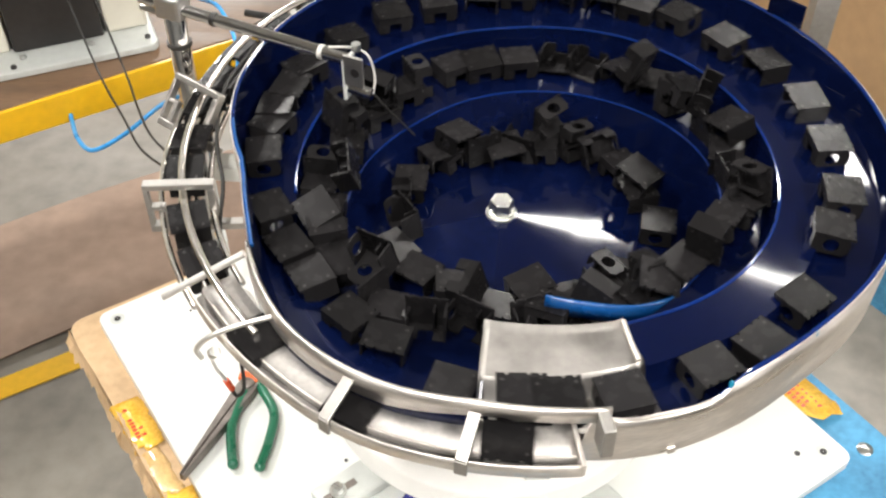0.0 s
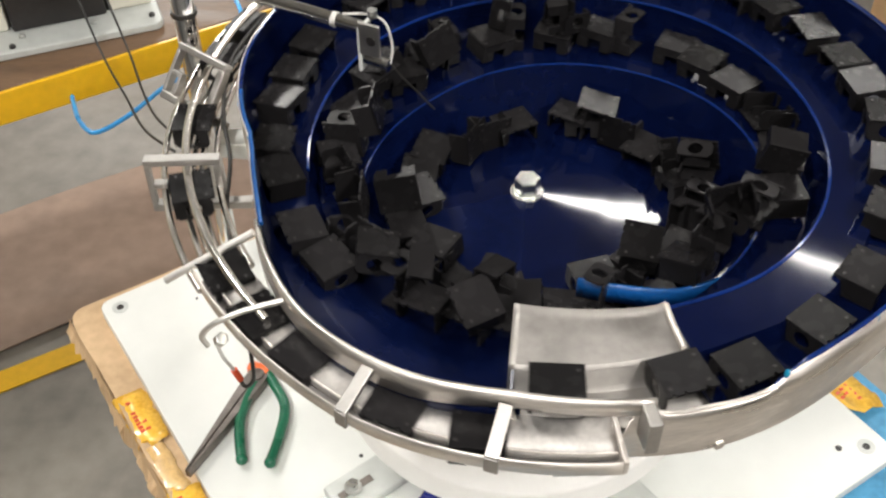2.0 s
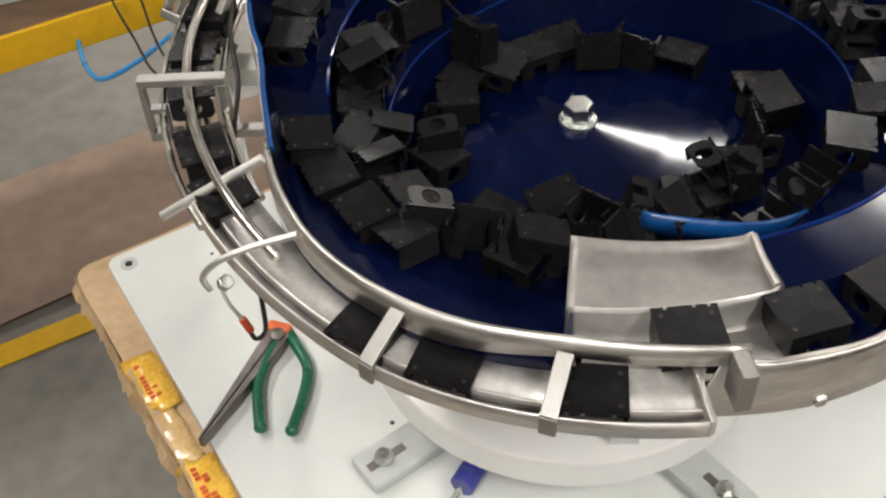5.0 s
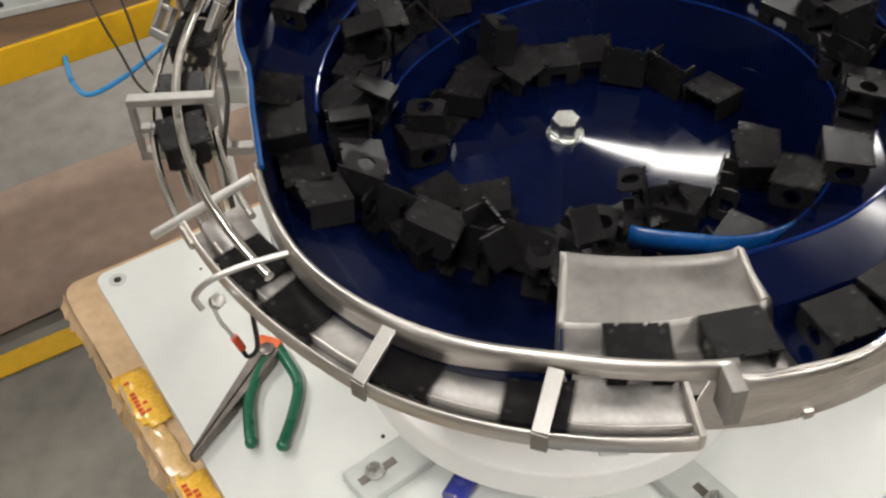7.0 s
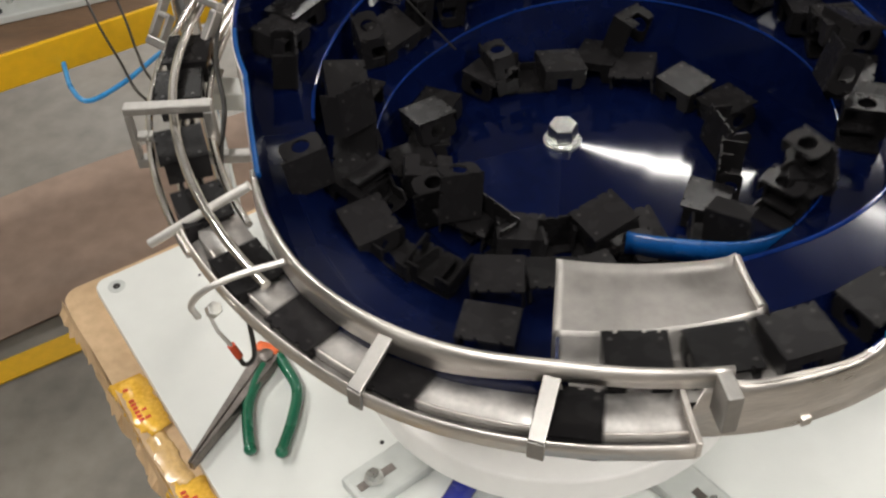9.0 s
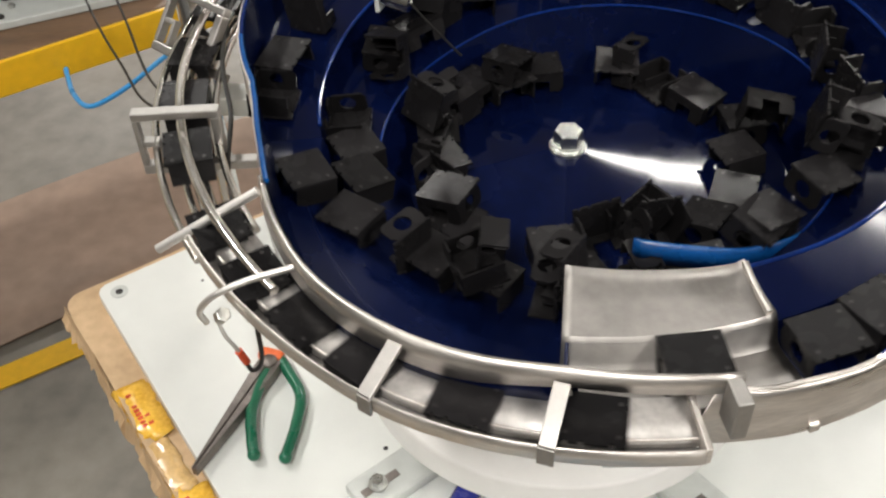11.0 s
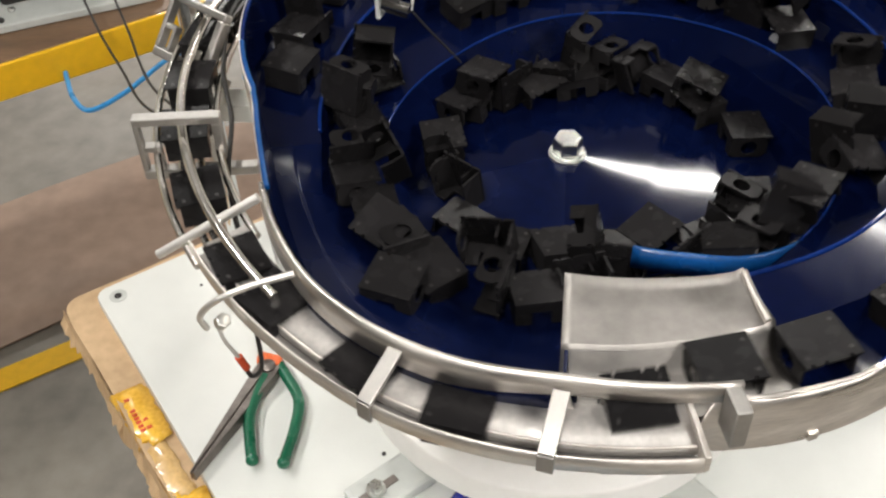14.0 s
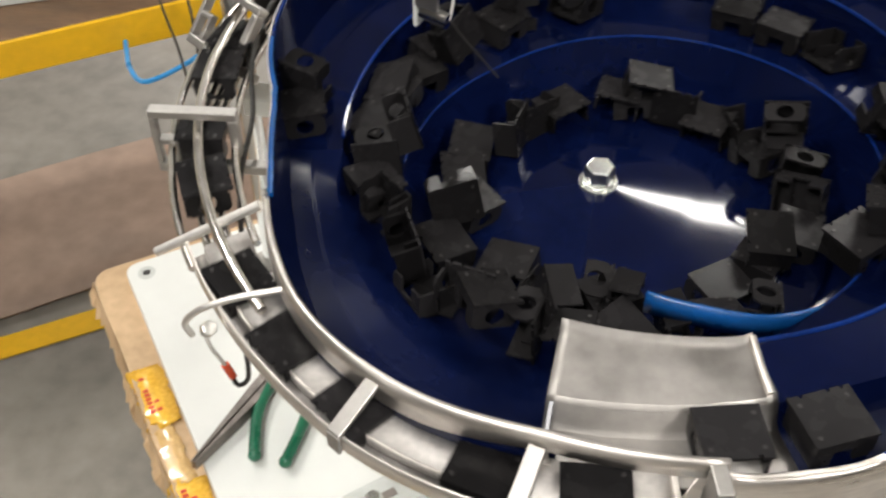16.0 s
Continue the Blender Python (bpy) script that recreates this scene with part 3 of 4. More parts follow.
def tape(name, y0, y1, x0, x1, seed, clear=False):
    rr = random.Random(seed)
    bm = bmesh.new()
    prof_t = [(x1, -.0105), (x0 + .012, -.0100), (x0 + .003, -.0115), (x0 - .0015, -.018), (x0 - .0020, -.034)]
    if x0 > 0:
        prof_t = [(x1, -.0105), (x0, -.0115), (x0 + .018, -.026), (x0 + .044, -.042), (x0 + .066, -.0475)]
    prev = None
    for i in range(13):
        y = y0 + (y1 - y0) * i / 12
        row = []
        for j, (x, z) in enumerate(prof_t):
            w = .0018 if 0 < i < 12 else .005
            row.append(bm.verts.new((x + rr.uniform(-w, w), y + rr.uniform(-w, w), z + rr.uniform(-.001, .0012))))
        if prev:
            for j in range(4):
                bm.faces.new((prev[j], row[j], row[j + 1], prev[j + 1]))
        prev = row
    bmesh.ops.transform(bm, matrix=TURNP, verts=bm.verts)
    t = tagged(part(name, bm, M_TAPEC if clear else M_TAPE, None, smooth=True, thick=.0006),
               "glossy amber tape smoothed over the board edge" if clear else "crinkled yellow packing tape with red print on the board edge", "tape", "packing tapes")
    s = -1 if x0 < 0 else 1
    if clear:
        return t
    n = int(abs(y1 - y0) / (.0048 if x0 < 0 else .0065))
    for i in range(n):
        y = y0 + (y1 - y0) * (i + .5) / n
        for j in range(3):
            if rr.random() < .62 and .12 < (i + .5) / n < .8 and (s > 0 or j < 2):
                c = x0 - s * (.008 + .006 * j) if s < 0 else x0 + .010 + .017 * j
                zc = -.0096 if s < 0 else -.0165 - .0125 * j
                part("print_bar", abox((c - .0024, y - .0018, zc), (c + .0024, y + .0012, zc + .0006), TURNP), M_RED, t, "red printed bar")
    return t


tape("packing_tape", .218, .150, -.326, -.297, 3)
tape("packing_tape", .152, .088, -.3255, -.305, 9, True)
tape("packing_tape", .090, .0, -.326, -.297, 4)
tape("packing_tape", -.075, -.165, -.326, -.297, 5)
tape("packing_tape", -.118, -.190, .270, .262, 6)

bench = empty("blue_bench", "blue painted work bench under the feeder", "bench")
part("bench_top", rounded(-.275, -.345, .350, .33, .006, -.085, -.0515, TURNP), M_BLUEBENCH, bench, "blue painted bench top", bevel=.002)
for x, y in ((-.255, -.325), (.33, -.325), (-.255, .31), (.33, .31)):
    part("leg", abox((x - .02, y - .02, FLOOR_Z), (x + .02, y + .02, -.085), TURNP), M_BLUEBENCH, bench, bevel=.002)
part("bench_stud", lathe([(.0085, -.052), (.0085, -.0505), (.006, -.0490), (.001, -.0485)], 24), M_ZINC, bench, "domed silver stud", smooth=True).matrix_basis = TURNP @ Matrix.Translation((.318, -.236, 0))
part("tape_roll_end", lathe([(.012, 0), (.014, .004), (.014, .05), (.012, .054)], 24), M_ALU, bench, "bright metal fitting", smooth=True).matrix_basis = TURNP @ pose(-.33, -.1, -.085, 0, 0, 0)

# ---------------------------------------------------------------- tools on the plate
pl = empty("pliers", "long-nose pliers with green dipped handles on the plate", "pliers")
pv = Vector((-.2500, .022, .008))
tip = Vector((-.3035, -.087, .0075))
d = (tip - pv).normalized()
s = Vector((-d.y, d.x, 0))
for sg in (-1, 1):
    bm = bmesh.new()
    vs = []
    for f, w in ((-.10, .010), (.08, .0105), (.3, .0085), (1.0, .0022)):
        p = pv + d * f * (tip - pv).length
        vs.append([bm.verts.new(p + s * sg * w + Vector((0, 0, z))) for z in (-.0055, .0055)] + [bm.verts.new(p + s * sg * .0004 + Vector((0, 0, z))) for z in (.0055, -.0055)])
    for a, b in zip(vs, vs[1:]):
        for k in range(4):
            bm.faces.new((a[k], a[(k + 1) % 4], b[(k + 1) % 4], b[k]))
    bm.faces.new(vs[0])
    bm.faces.new(vs[-1][::-1])
    part("jaw", bm, M_DARKSTEEL, pl, "dark steel tapered jaw", bevel=.001)
part("pivot", lathe([(.007, .0135), (.007, .0155), (.005, .017)], 20), M_DARKSTEEL, pl, smooth=True).matrix_basis = Matrix.Translation((pv.x, pv.y, 0))
for pts in ([(-.2510, .014, .009), (-.2575, -.004, .009), (-.2618, -.030, .0085), (-.2588, -.058, .008), (-.2558, -.073, .008)],
            [(-.2420, .030, .009), (-.2325, .012, .009), (-.2205, -.014, .0085), (-.2228, -.046, .008), (-.2293, -.077, .008)]):
    part("handle", tube(pts, .0051, 12, 6), M_GREEN, pl, "green rubber-dipped handle", smooth=True)
    part("grip_tip", lathe([(.0056 * math.cos(radians(a)) + .0001, .0056 * math.sin(radians(a))) for a in range(-90, 91, 15)], 16), M_GREEN, pl, "rounded green grip end", smooth=True).matrix_basis = Matrix.Translation(pts[-1])
part("guard", abox((-.012, -.006, .003), (.012, .006, .016), Matrix.Translation((-.2492, .031, 0)) @ pose(0, 0, 0, 0, 0, -20)), M_ORANGE, pl, "orange plastic guard", bevel=.004)

sd = empty("screwdriver", "screwdriver with a blue handle below the drive unit", "screwdriver")
a, b = Vector((-.075, -.112, .011)), Vector((-.0905, -.138, .011))
dd = (b - a).normalized()
part("handle", tube([a - dd * .06, a, b - dd * .004, b], .0105, 14, 3, curved=False), M_DRIVER, sd, "glossy blue handle", smooth=True, bevel=.001)
part("shaft", tube([b, b + dd * .10 + Vector((0, 0, -.007))], .003, 10), M_CHROME, sd, "steel shaft", smooth=True)

# ---------------------------------------------------------------- level sensor on its stand
stand = empty("sensor_stand", "chrome post with a cross arm and level sensor", "sensor stand")
PX, PY, AZ = -.281, .139, .381
part("post", lathe([(.0095, 0), (.0095, AZ + .016), (.008, AZ + .018)], 24), M_CHROME, stand, "polished chrome post", smooth=True).matrix_basis = Matrix.Translation((PX, PY, 0))
part("post_foot", lathe([(.026, .0), (.026, .010), (.012, .014), (.0096, .030)], 28), M_ALU, stand, smooth=True).matrix_basis = Matrix.Translation((PX, PY, 0))
part("tie_ring", lathe([(.0096, -.002), (.0112, -.002), (.0112, .002), (.0096, .002)], 24), M_RUBBER, stand, "black cable tie", smooth=True).matrix_basis = Matrix.Translation((PX, PY, .350))
arm_a, arm_b = Vector((-.310, .151, .389)), Vector((-.123, .061, .3795))
ad = (arm_b - arm_a).normalized()
part("arm", tube([arm_a, arm_b], .0054, 20), M_CHROME, stand, "polished chrome cross arm", smooth=True)
part("cross_clamp", abox((-.013, -.010, -.010), (.013, .010, .012), Matrix.Translation((PX, PY, AZ + .006)) @ pose(0, 0, 0, 0, 0, -26)), M_ALU, stand, "aluminium cross clamp", bevel=.003)
for k in (-.01, .01):
    part("clamp_screw", tube([Vector((PX, PY, AZ + .006 + k)) - ad * .014, Vector((PX, PY, AZ + .006 + k)) - ad * .034], .0035, 8), M_ZINC, stand, smooth=True)
for f in (.36, .86):
    c = arm_a + (arm_b - arm_a) * f
    part("cable_tie", tube([c - ad * .002, c + ad * .002], .0062, 14), M_RUBBER if f < .5 else M_CLEAR, stand, "cable tie", smooth=True)
c = arm_b
rot = pose(0, 0, 0, 0, 0, -26)
br = part("sensor_bracket", abox((-.003, -.012, -.016), (.015, -.009, .012), Matrix.Translation(c) @ rot), M_ALU, stand, "white angled sensor bracket", bevel=.0006)
part("bracket_wing", abox((-.004, -.012, -.032), (-.001, .006, .006), Matrix.Translation(c) @ rot), M_WHITEP, br, bevel=.0006)
part("bracket_hole", tube([Vector((.008, -.0125, -.002)), Vector((.008, -.0121, -.002))], .004, 16), M_DARKBOX, br).matrix_basis = Matrix.Translation(c) @ rot
part("sensor_body", tube([Vector((.000, -.006, -.022)), Vector((.020, -.006, -.024))], .0055, 14), M_CHROME, stand, "small chrome proximity sensor", smooth=True).matrix_basis = Matrix.Translation(c) @ rot
part("bracket_screw", lathe([(.004, .012), (.004, .018)], 8), M_ZINC, br).matrix_basis = Matrix.Translation(c) @ rot @ Matrix.Translation((.004, 0, 0))
part("sensor_wire", tube([c + Vector((.016, -.012, -.024)), c + Vector((.026, -.012, -.038)), c + Vector((.038, -.011, -.054)), c + Vector((.050, -.010, -.070))], .0009, 8), M_RUBBER, stand, "thin dark feeler wire", smooth=True)
part("sensor_lead", tube([c - ad * .022 + Vector((0, 0, .007)), c + Vector((.000, .003, .011)), c + Vector((.013, -.004, .008)), c + Vector((.018, -.008, -.010)), c + Vector((.016, -.012, -.024))], .0010, 8), M_CLEAR, stand, "clear thin lead", smooth=True)

# cables and air hose beside the chute
CABLES = (
    ("black_cable", [(-.56, .62, .26), (-.517, .55, .153), (-.476, .478, .085), (-.427, .38, .088), (-.385, .285, .115), (-.33, .19, .16)], .0015, M_RUBBER, "thin black cable hanging in a slack curve"),
    ("black_cable", [(-.52, .62, .26), (-.481, .55, .152), (-.442, .478, .083), (-.413, .40, .087), (-.374, .30, .121), (-.32, .20, .16)], .0015, M_RUBBER, "thin black cable hanging in a slack curve"),
    ("dark_lead", [(-.215, .150, .34), (-.236, .085, .338), (-.236, .020, .334), (-.226, -.030, .328), (-.224, -.075, .322), (-.216, -.115, .318), (-.205, -.150, .312)], .0017, M_RUBBER, "dark lead running along the bowl wall"),
    ("air_hose", [(-.530, .485, .030), (-.523, .463, .022), (-.508, .428, .02), (-.484, .405, .02), (-.45, .438, .02), (-.415, .497, .02), (-.40, .53, .01), (-.39, .60, -.03)], .0030, M_HOSE, "bright blue pneumatic hose looped below the bench edge"),
    ("air_hose", [(-.37, .64, .10), (-.325, .56, .13), (-.30, .50, .10), (-.31, .44, .03)], .0028, M_HOSE, "bright blue pneumatic hose hanging by the post"),
    ("clear_lead", [(-.40, .60, .10), (-.385, .545, .085), (-.365, .46, .05), (-.35, .36, -.02)], .0013, M_CLEAR, "thin pale lead hanging from the bench"),
)
for nm, pts, r, mm, lb in CABLES:
    tagged(part(nm, tube(pts, r, 8, 8), mm, None, smooth=True), lb, "hose" if "hose" in nm else "cable")

# ---------------------------------------------------------------- bench with machine behind
e = Vector((.867, .498, 0))              # along the yellow beam
BT = pose(-.50, .489, 0, 0, 0, 29.9)     # x along the beam, y away
mb = empty("machine_bench", "brown-topped bench with a yellow steel edge beam", "bench")
part("edge_beam", abox((-1.5, 0, .015), (.72, .006, .060), BT), M_YELLOW, mb, "yellow painted steel beam", bevel=.0015)
part("bench_top", abox((-1.5, .0065, .040), (.72, .46, .0605), BT), M_WOOD, mb, "dark brown bench top", bevel=.002)
for x in (-1.45, .66):
    for y in (.25, .42):
        part("leg", abox((x - .03, y - .03, FLOOR_Z), (x + .03, y + .03, .040), BT), M_YELLOW, mb, bevel=.003)
ma = empty("cream_machine", "cream machine cabinet with black motor housing on grey foot plate", "machine")
BM = BT @ pose(.113, .030, -.0145, 0, 0, -10)
part("foot_plate", rounded(-.80, 0, 0, .33, .012, .0755, .086, BM), M_GREYP, ma, "grey steel foot plate", bevel=.002)
part("cabinet_side", abox((-.062, .050, .0865), (-.006, .32, .60), BM), M_CREAM, ma, "cream side panel", bevel=.004)
part("cabinet_side", abox((-.80, .050, .0865), (-.190, .32, .60), BM), M_CREAM, ma, "cream side panel", bevel=.004)
part("motor_housing", abox((-.186, .044, .0865), (-.066, .31, .40), BM), M_DARKBOX, ma, "black motor housing", bevel=.004)
for x, y, z, r in ((-.176, .030, .0865, .0045), (-.086, .030, .0865, .0045), (-.21, .024, .0865, .0048), (-.012, .020, .0865, .004), (-.19, .010, .0865, .004)):
    part("fixing_screw", lathe([(r, 0), (r, .003), (r * .6, .0045)], 12), M_ZINC if r > .0042 else M_DARKBOX, ma, smooth=True).matrix_basis = BM @ Matrix.Translation((x, y, z))
vv = empty("valve_block", "small bright valve fitting with black lever on the bench", "valve")
part("valve_body", tube([(-.235, .64, .11), (-.175, .625, .13)], .012, 12), M_ZINC, vv, smooth=True)
part("valve_nut", hexhead(.015, .012, 0), M_ZINC, vv).matrix_basis = Matrix.Translation((-.205, .60, .086))
part("valve_lever", tube([(-.30, .60, .10), (-.24, .585, .095), (-.18, .56, .085)], .005, 8), M_RUBBER, vv, smooth=True)
part("valve_base", abox((-.24, .585, .0755), (-.16, .66, .10)), M_STEELD, vv, bevel=.003)

# ---------------------------------------------------------------- floor markings, sheet and cartons
FL = pose(-.70, .4155, FLOOR_Z, 0, 0, 29)
tagged(part("floor_stripe", abox((-3, -.021, .001), (.9, .021, .003), FL), M_YELLOW), "yellow painted stripe on the concrete", "floor marking", kind="structure")
bm = bmesh.new()
prev = None
for i in range(41):
    x = -2.4 + 3.6 * i / 40
    row = [bm.verts.new((x, y, .006 + .006 * noise.noise((x * 3, y * 5, 0)))) for y in (.058 + .006 * math.sin(x * 9), .13, .21, .30, .37 + .010 * math.sin(x * 7))]
    if prev:
        for k in range(4):
            bm.faces.new((prev[k], row[k], row[k + 1], prev[k + 1]))
    prev = row
bmesh.ops.transform(bm, matrix=FL, verts=bm.verts)
tagged(part("kraft_sheet", bm, M_MAT, None, smooth=True, thick=.004), "long brown kraft sheet laid on the floor", "sheet")


def carton(x, y, rz, w, dpt, h, label):
    c = empty("carton", label, "box", pose(x, y, FLOOR_Z, 0, 0, rz), "cartons")
    part("carton_body", abox((-w / 2, -dpt / 2, 0), (w / 2, dpt / 2, h)), M_BOX, c, bevel=.004)
    part("carton_flap", abox((-w / 2, -dpt / 2, h + .001), (w / 2, -.004, h + .005)), M_BOX, c, bevel=.001)
    part("carton_flap", abox((-w / 2, .004, h + .001), (w / 2, dpt / 2, h + .005)), M_BOX, c, bevel=.001)
    part("carton_tape", abox((-w / 2 - .001, -.025, h + .0055), (w / 2 + .001, .025, h + .0065)), M_MAT, c, "brown sealing tape")
    return c


carton(1.02, 1.27, 32, .70, .66, .33, "large plain brown corrugated carton on the floor")
carton(1.75, 1.75, 32, .6, .5, .40, "plain brown corrugated carton behind another")
wt = empty("white_table", "white laminate table with a thin metal leg", "table")
part("tabletop", abox((-.45, -.30, .20), (.45, .30, .225), pose(.62, 1.62, 0, 0, 0, 31)), M_WHITEP, wt, bevel=.004)
for x, y in ((-.42, -.27), (.42, -.27), (-.42, .27), (.42, .27)):
    part("leg", abox((x - .012, y - .012, FLOOR_Z), (x + .012, y + .012, .20), pose(.62, 1.62, 0, 0, 0, 31)), M_ALU, wt)
st = empty("packet_stack", "stack of red, white and blue printed packets on the floor", "packets")
for k, mm in enumerate((M_WHITEP, M_RED, M_WHITEP, M_HOSE, M_RED)):
    part("packet", abox((-.10, -.08, .03 * k), (.10, .08, .03 * k + .028), pose(1.05 + .008 * (k % 2), .80, FLOOR_Z, 0, 0, 38 + 4 * (k % 3))), mm, st, bevel=.006)
cr = empty("blue_crate", "blue plastic crate on the floor", "crate")
part("crate_bottom", abox((-.2, -.15, 0), (.2, .15, .012), pose(.90, .60, FLOOR_Z, 0, 0, 32)), M_BLUEBENCH, cr)
for lo, hi in (((-.2, -.15, .012), (.2, -.14, .20)), ((-.2, .14, .012), (.2, .15, .20)), ((-.2, -.14, .012), (-.19, .14, .20)), ((.19, -.14, .012), (.2, .14, .20))):
    part("crate_side", abox(lo, hi, pose(.90, .60, FLOOR_Z, 0, 0, 32)), M_BLUEBENCH, cr, bevel=.002)


# ---------------------------------------------------------------- the moulded housings
H_W, H_D, H_H = .0164, .0148, .0172


def mesh_of(name, bm):
    bmesh.ops.recalc_face_normals(bm, faces=bm.faces)
    me = bpy.data.meshes.new(name)
    bm.to_mesh(me)
    bm.free()
    me.materials.append(M_BLACK)
    return me


def lid_mesh():
    bm = bmesh.new()
    w, dp, h, t = H_W, H_D, H_H, .0016
    notch = .0017
    box(bm, (-w, -dp, h - t), (w, dp - notch, h))
    for a, b in ((-w, -w + .0060), (-w + .0080, w - .0125), (w - .0105, w - .0050), (w - .0032, w)):
        box(bm, (a, dp - notch, h - t), (b, dp, h))
    return mesh_of("lid", bm)


def body_mesh():
    bm = bmesh.new()
    w, dp, h, t = H_W - .0003, H_D - .0003, H_H - .0016, .0016
    box(bm, (-w, -dp, 0), (-w + t, dp - .002, h))
    for a, b in ((-w + t, -.006), (.006, w - t)):                       # back with a wide cut
        box(bm, (a, -dp, 0), (b, -dp + t, h))
    box(bm, (-.006, -dp, h * .62), (.006, -dp + t, h))
    box(bm, (-.007, -dp + t, h * .5), (-.0055, dp - .006, h))
    n, r, cy, cz = 20, .0058, -.001, h * .5
    rect = []
    for k in range(n):
        a = 2 * math.pi * k / n
        c, s2 = math.cos(a), math.sin(a)
        f = 1 / max(abs(c) / (dp - .001), abs(s2) / (h * .5))
        rect.append((-.001 + c * f, cz + s2 * f))
    rings = []
    for x in (w, w - t):
        rings.append(([bm.verts.new((x, y, z)) for y, z in rect],
                      [bm.verts.new((x, cy + r * math.cos(2 * math.pi * k / n), cz + r * math.sin(2 * math.pi * k / n))) for k in range(n)]))
    (oa, ia), (ob, ib) = rings
    for k in range(n):
        j = (k + 1) % n
        bm.faces.new((oa[k], oa[j], ia[j], ia[k]))
        bm.faces.new((ob[k], ib[k], ib[j], ob[j]))
        bm.faces.new((ia[k], ia[j], ib[j], ib[k]))
        bm.faces.new((oa[k], ob[k], ob[j], oa[j]))
    return mesh_of("plastic_housing", bm)


def pin_mesh():
    """A small pin hole's dark rim on the lid."""
    bm = lathe([(.0012, -.0004), (.0012, .0003)], 8)
    me = mesh_of("pin_hole", bm)
    me.materials[0] = M_DARKBOX
    return me


PIN_SPOTS = ((-H_W + .004, H_D - .0055), (H_W - .004, H_D - .0055), (-H_W + .004, -H_D + .005))
HOUSING, LID, PIPS = body_mesh(), lid_mesh(), pin_mesh()
# ways of lying: turn, and the height of the origin over the ground
LIES = [
    (pose(0, 0, 0), 0.0),                         # lid up
    (pose(0, 0, 0, 0, 0, 180), 0.0),
    (pose(0, 0, 0, 0, 0, 90), 0.0),
    (pose(0, 0, 0, 90, 0, 0), H_D),               # standing on its open side
    (pose(0, 0, 0, 0, 90, 0), H_W),               # hole down, lid to the side
    (pose(0, 0, 0, 0, -90, 0), H_W),              # hole up
    (pose(0, 0, 0, 180, 0, 0), H_H),              # open bottom up
    (pose(0, 0, 0, -90, 0, 90), H_D),
]

# degrees that the outer lane has gone round: the drive pauses between 3.7 and 6.3 s
GONE = [(0, 0), (3.6, 90), (3.8, 93.5), (4.2, 95), (6.25, 96), (6.45, 99), (16, 336.5)]
RATE = {"A": 1.18, "B": 1.0, "C": 1.0, "F": 1.2}       # how fast each lane turns beside the outer one


def gone(t):
    for (a, x), (b, y) in zip(GONE, GONE[1:]):
        if t <= b:
            return x + (y - x) * (t - a) / (b - a)
    return GONE[-1][1]


LOOP_B = [(0, .196), (30, .205), (64, .222), (105, .240), (140, .256), (180, .262), (220, .262), (240, .2670), (262, .2670), (284, .2620), (289, .250), (295, .228), (304, .208), (318, .198), (335, .193), (360, .196)]
LOOP_A = [(0, .152), (30, .150), (64, .155), (105, .170), (140, .185), (180, .192), (204, .192), (216, .186), (228, .172), (240, .159), (252, .146), (262, .138), (271, .136), (282, .146), (296, .160), (310, .166), (335, .160), (360, .152)]
LOOP_F = [(0, .100), (64, .086), (105, .088), (140, .106), (180, .126), (216, .126), (240, .116), (255, .106), (271, .102), (290, .112), (310, .112), (330, .106), (360, .100)]
# turns at which the parts of the outer lane start: those that leave by the chute, and those that fall back
LEAVING = (277, 268, 254, 244, 216, 207, 193, 180, 167, 156, 144, 127, 117, 108, 99, 88, 76, 62, 47, 39, 25, 14, -5, -16, -27, -41, -51, -67, -78)
STAYING = (232, 135, 31)
IN_CHUTE = (287, 307, 325, 344, 355, 368, 377, 387, 396, 406, 417, 427, 438)


def ground(u, r):
    """Height and outward slope of the bowl under a place."""
    u %= 360
    pr = lanes(min(u, 287.99) if u < 288 else u)
    pr[0] = (0, .2635)
    for a, b in zip(pr, pr[1:]):
        if a[0] <= r <= b[0]:
            return a[1] + (b[1] - a[1]) * (r - a[0]) / max(1e-6, b[0] - a[0])
    return pr[-2][1]


class Item:
    pass


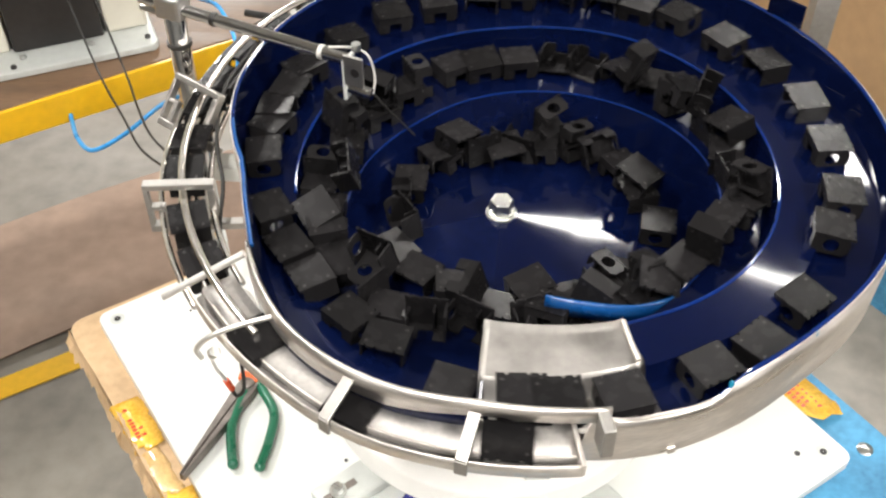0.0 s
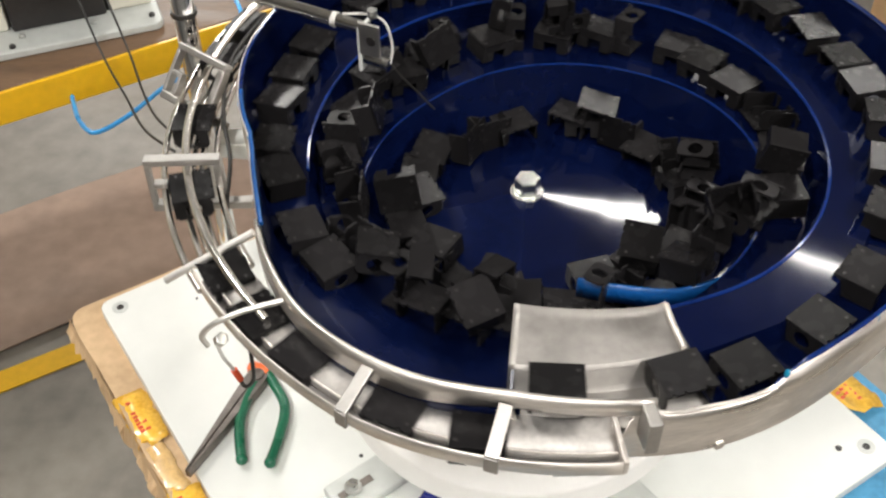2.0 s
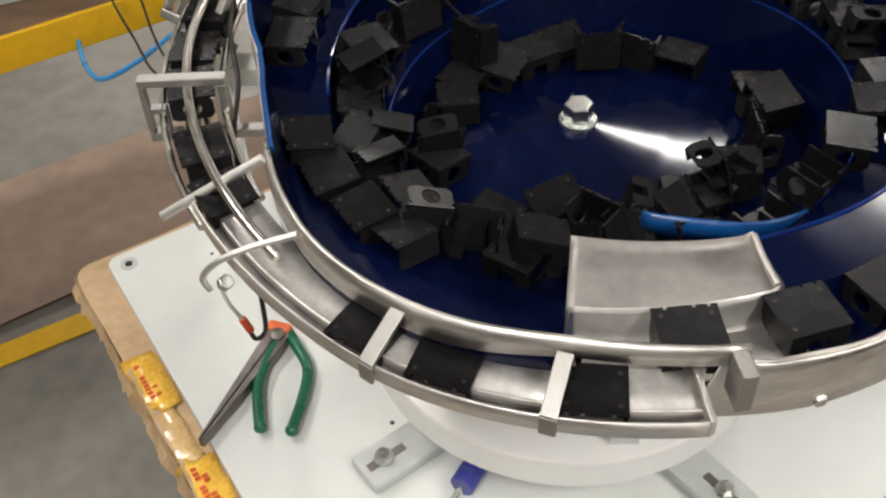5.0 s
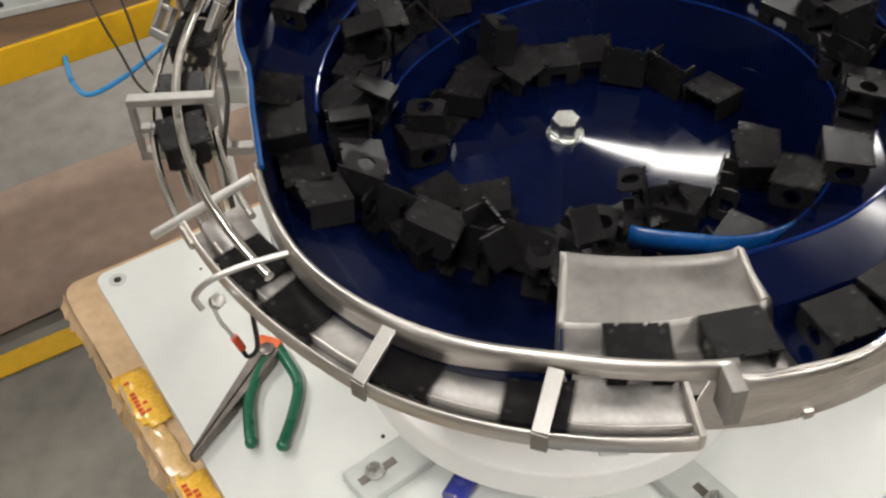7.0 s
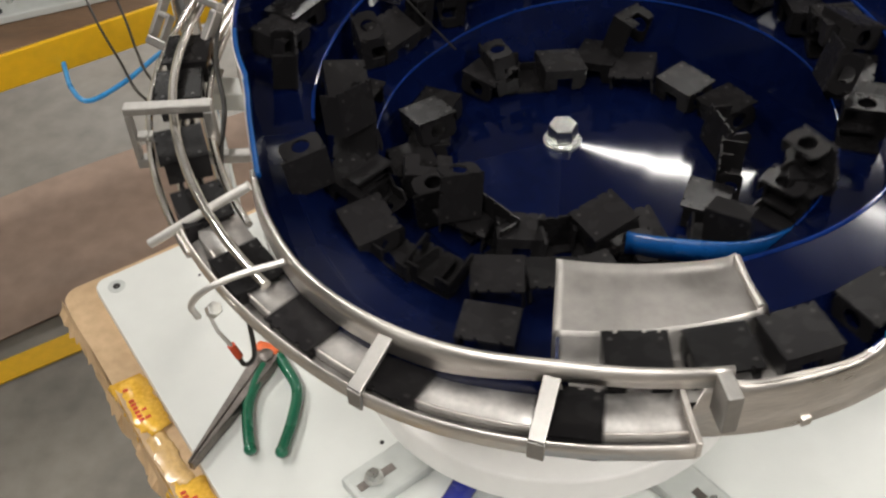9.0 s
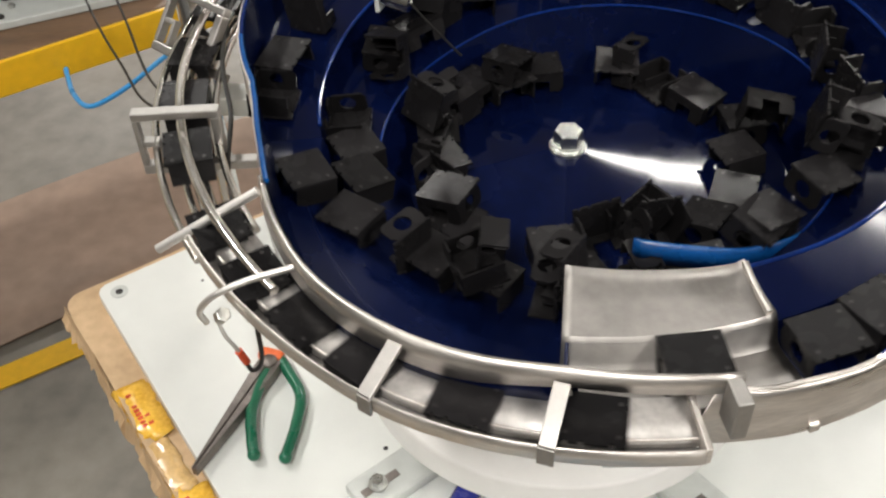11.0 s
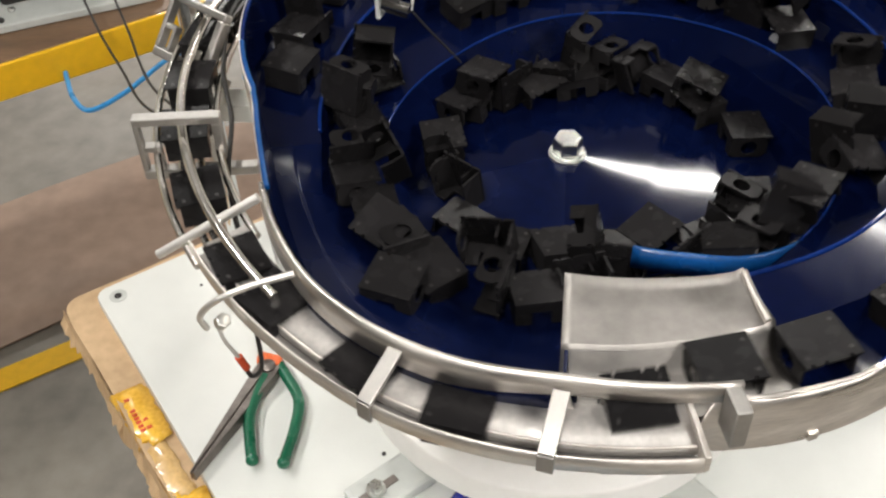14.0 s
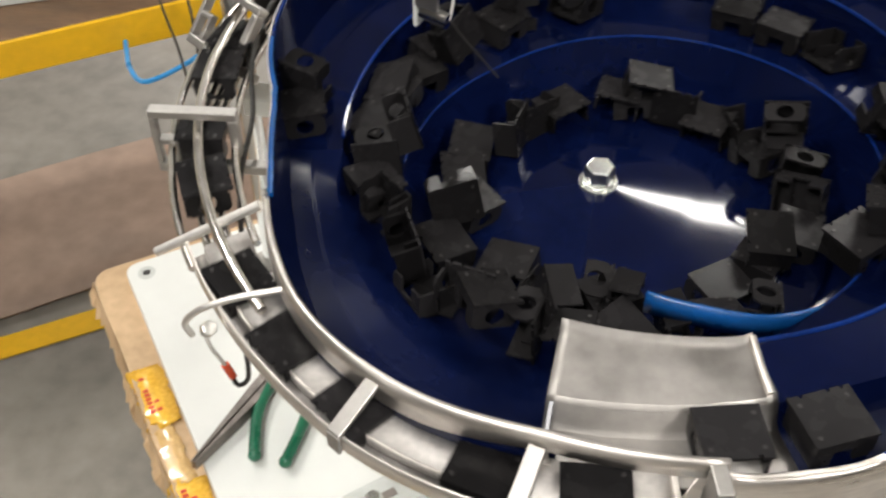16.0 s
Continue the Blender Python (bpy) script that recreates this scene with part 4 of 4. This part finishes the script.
def start_items():
    rr = random.Random(11)
    items = []
    for u in LEAVING + STAYING:
        it = Item()
        it.loop, it.u0, it.dr, it.lie, it.spin = "B", u, rr.uniform(-.003, .002), rr.choice((0, 1)), rr.uniform(-14, 14)
        it.tx, it.ty, it.leaves, it.up = rr.uniform(-5, 5), rr.uniform(-5, 5), u not in STAYING, 0.0
        items.append(it)
    for loop, count, fill in (("A", 33, .97), ("F", 20, .92)):
        for k in range(count):
            if rr.random() > fill:
                continue
            it = Item()
            it.loop, it.u0 = loop, 360 * k / count + rr.uniform(-1.4, 1.4)
            it.dr = rr.uniform(-.006, .006) if loop == "A" else rr.uniform(-.010, .008)
            it.lie = rr.choice((0, 0, 0, 0, 1, 1, 1, 5, 3, 6))
            it.spin = rr.uniform(-24, 24)
            it.tx, it.ty = rr.uniform(-8, 8), rr.uniform(-8, 8)
            it.leaves, it.up = True, 0.0
            items.append(it)
    for loop, n, r0, r1 in (("A", 18, -.012, .003), ("F", 8, -.006, .008)):      # those heaped on others
        for k in range(n):
            it = Item()
            it.loop, it.u0 = loop, rr.uniform(0, 360)
            it.dr, it.lie, it.spin = rr.uniform(r0, r1), rr.choice(range(8)), rr.uniform(-50, 50)
            it.tx, it.ty, it.leaves, it.up = rr.uniform(-19, 19), rr.uniform(-19, 19), False, .016
            items.append(it)
    for u in IN_CHUTE:
        it = Item()
        it.loop, it.u0, it.dr, it.lie, it.spin, it.tx, it.ty, it.leaves, it.up = "C", u, 0, rr.choice((0, 1)), rr.uniform(-2, 2), 0, 0, False, 0
        items.append(it)
    return items


STEP = 0.1


def place(it, loop, u, t, blend):
    """Pose of a part on its loop; blend 0..1 glides it over from the loop it left."""
    if loop == "C":
        u -= 3 * blend       # lost while it drops in
        q, q2 = ch(u, 0, .3210), ch(u + 1, 0, .3210)
        rz = math.degrees(math.atan2((q2 - q).y, (q2 - q).x))
        m = Matrix.Translation(q) @ pose(0, 0, 0, 0, 0, rz + it.spin * .5) @ LIES[it.lie % 2][0]
        if blend < 1:
            u2 = u % 360
            rb = cubic(LOOP_B, u2)
            q0 = U(u2, rb, .3292)
            p = q0.lerp(q, blend)
            tip_ang = -20 * math.sin(math.pi * blend)
            m = Matrix.Translation(p) @ pose(0, 0, 0, 0, 0, rz + it.spin * math.sin(math.pi * blend)) @ pose(0, 0, 0, tip_ang, 0, 0) @ LIES[it.lie % 2][0]
        return m
    table = {"A": LOOP_A, "B": LOOP_B, "F": LOOP_F}
    u2 = u % 360
    r = cubic(table[loop], u2) + it.dr
    if blend < 1:
        src = {"B": "A", "A": "F"}[loop]
        r = (cubic(table[src], u2) + it.dr) * (1 - blend) + r * blend
    z = max(ground(u2, r + .010), ground(u2, r - .012), ground(u2, r)) if loop != "B" else ground(u2, r)
    if 263 <= u2 < 288 and loop == "B":
        z = .3292
    wob = .0006 * math.sin(t * 40 + it.u0)
    turn, lift = LIES[it.lie]
    flat = loop == "B" and 236 < u2 < 290
    tilt = pose(0, 0, 0, 0 if flat else it.tx, 0 if flat else it.ty, 0)
    lift += .0002 + (0 if flat else .010 * (abs(math.sin(radians(it.tx))) + abs(math.sin(radians(it.ty)))))
    return Matrix.Translation(U(u2, r, z + lift + it.rise + wob)) @ pose(0, 0, 0, 0, 0, 190 - u2 - 90 + it.spin * (.25 if flat else 1)) @ tilt @ turn


def motions():
    items = start_items()
    label = "matt black moulded plastic housing with a round hole and notched lid"
    times = [round(STEP * k, 2) for k in range(int(16 / STEP) + 1)]
    for it in items:
        it.state, it.since, it.rows, it.rise = it.loop, -9.0, [], it.up

    def crosses(a, b, mark):
        return a % 360 < mark <= (b % 360 if b % 360 > a % 360 else b % 360 + 360)

    for t in times:
        g = gone(t)
        for it in items:
            u = it.u0 + RATE[it.state] * g
            if it.rows:
                if it.state == "B" and it.leaves and crosses(it.last, u, 277.5):
                    u %= 360
                    if not any(o.state == "C" and abs(o.u0 + g - u) < 7.0 for o in items):
                        it.state, it.since = "C", t
                    it.u0 = u - g
                elif it.state in "AF" and not it.up and crosses(it.last, u, 318):
                    goal = {"A": "B", "F": "A"}[it.state]
                    gap = [o for o in items if o.state == goal and abs((o.u0 + RATE[goal] * g - u + 180) % 360 - 180) < (8.5 if goal == "B" else 7.5)]
                    if not gap and random.random() < .65:
                        it.state, it.since = goal, t
                        it.u0 = u - RATE[goal] * g
                        it.leaves = it.lie < 2
            if it.up:        # a heaped part sinks where nothing lies under it
                under = any(o.state == it.state and not o.up and abs((o.u0 + RATE[o.state] * g - u + 180) % 360 - 180) < 7.0 for o in items)
                goal_up = .016 if under else .001
                it.rise = goal_up if not it.rows else it.rise + max(-.0035, min(.0035, goal_up - it.rise))
            it.last = u
            it.rows.append((t, place(it, it.state, u, t, min(1.0, max(0.0, (t - it.since) / (0.28 if it.state == "C" else 1.2))))))
    for it in items:
        ob = tagged(new("plastic_housing", HOUSING), label, "plastic part", "housings in the feeder")
        lid = new("lid", LID)
        lid.parent = ob
        for px, py in PIN_SPOTS:
            pip = new("pin_hole", PIPS)
            pip.parent, pip.location = lid, (px, py, H_H)
        walk(ob, it.rows)


motions()
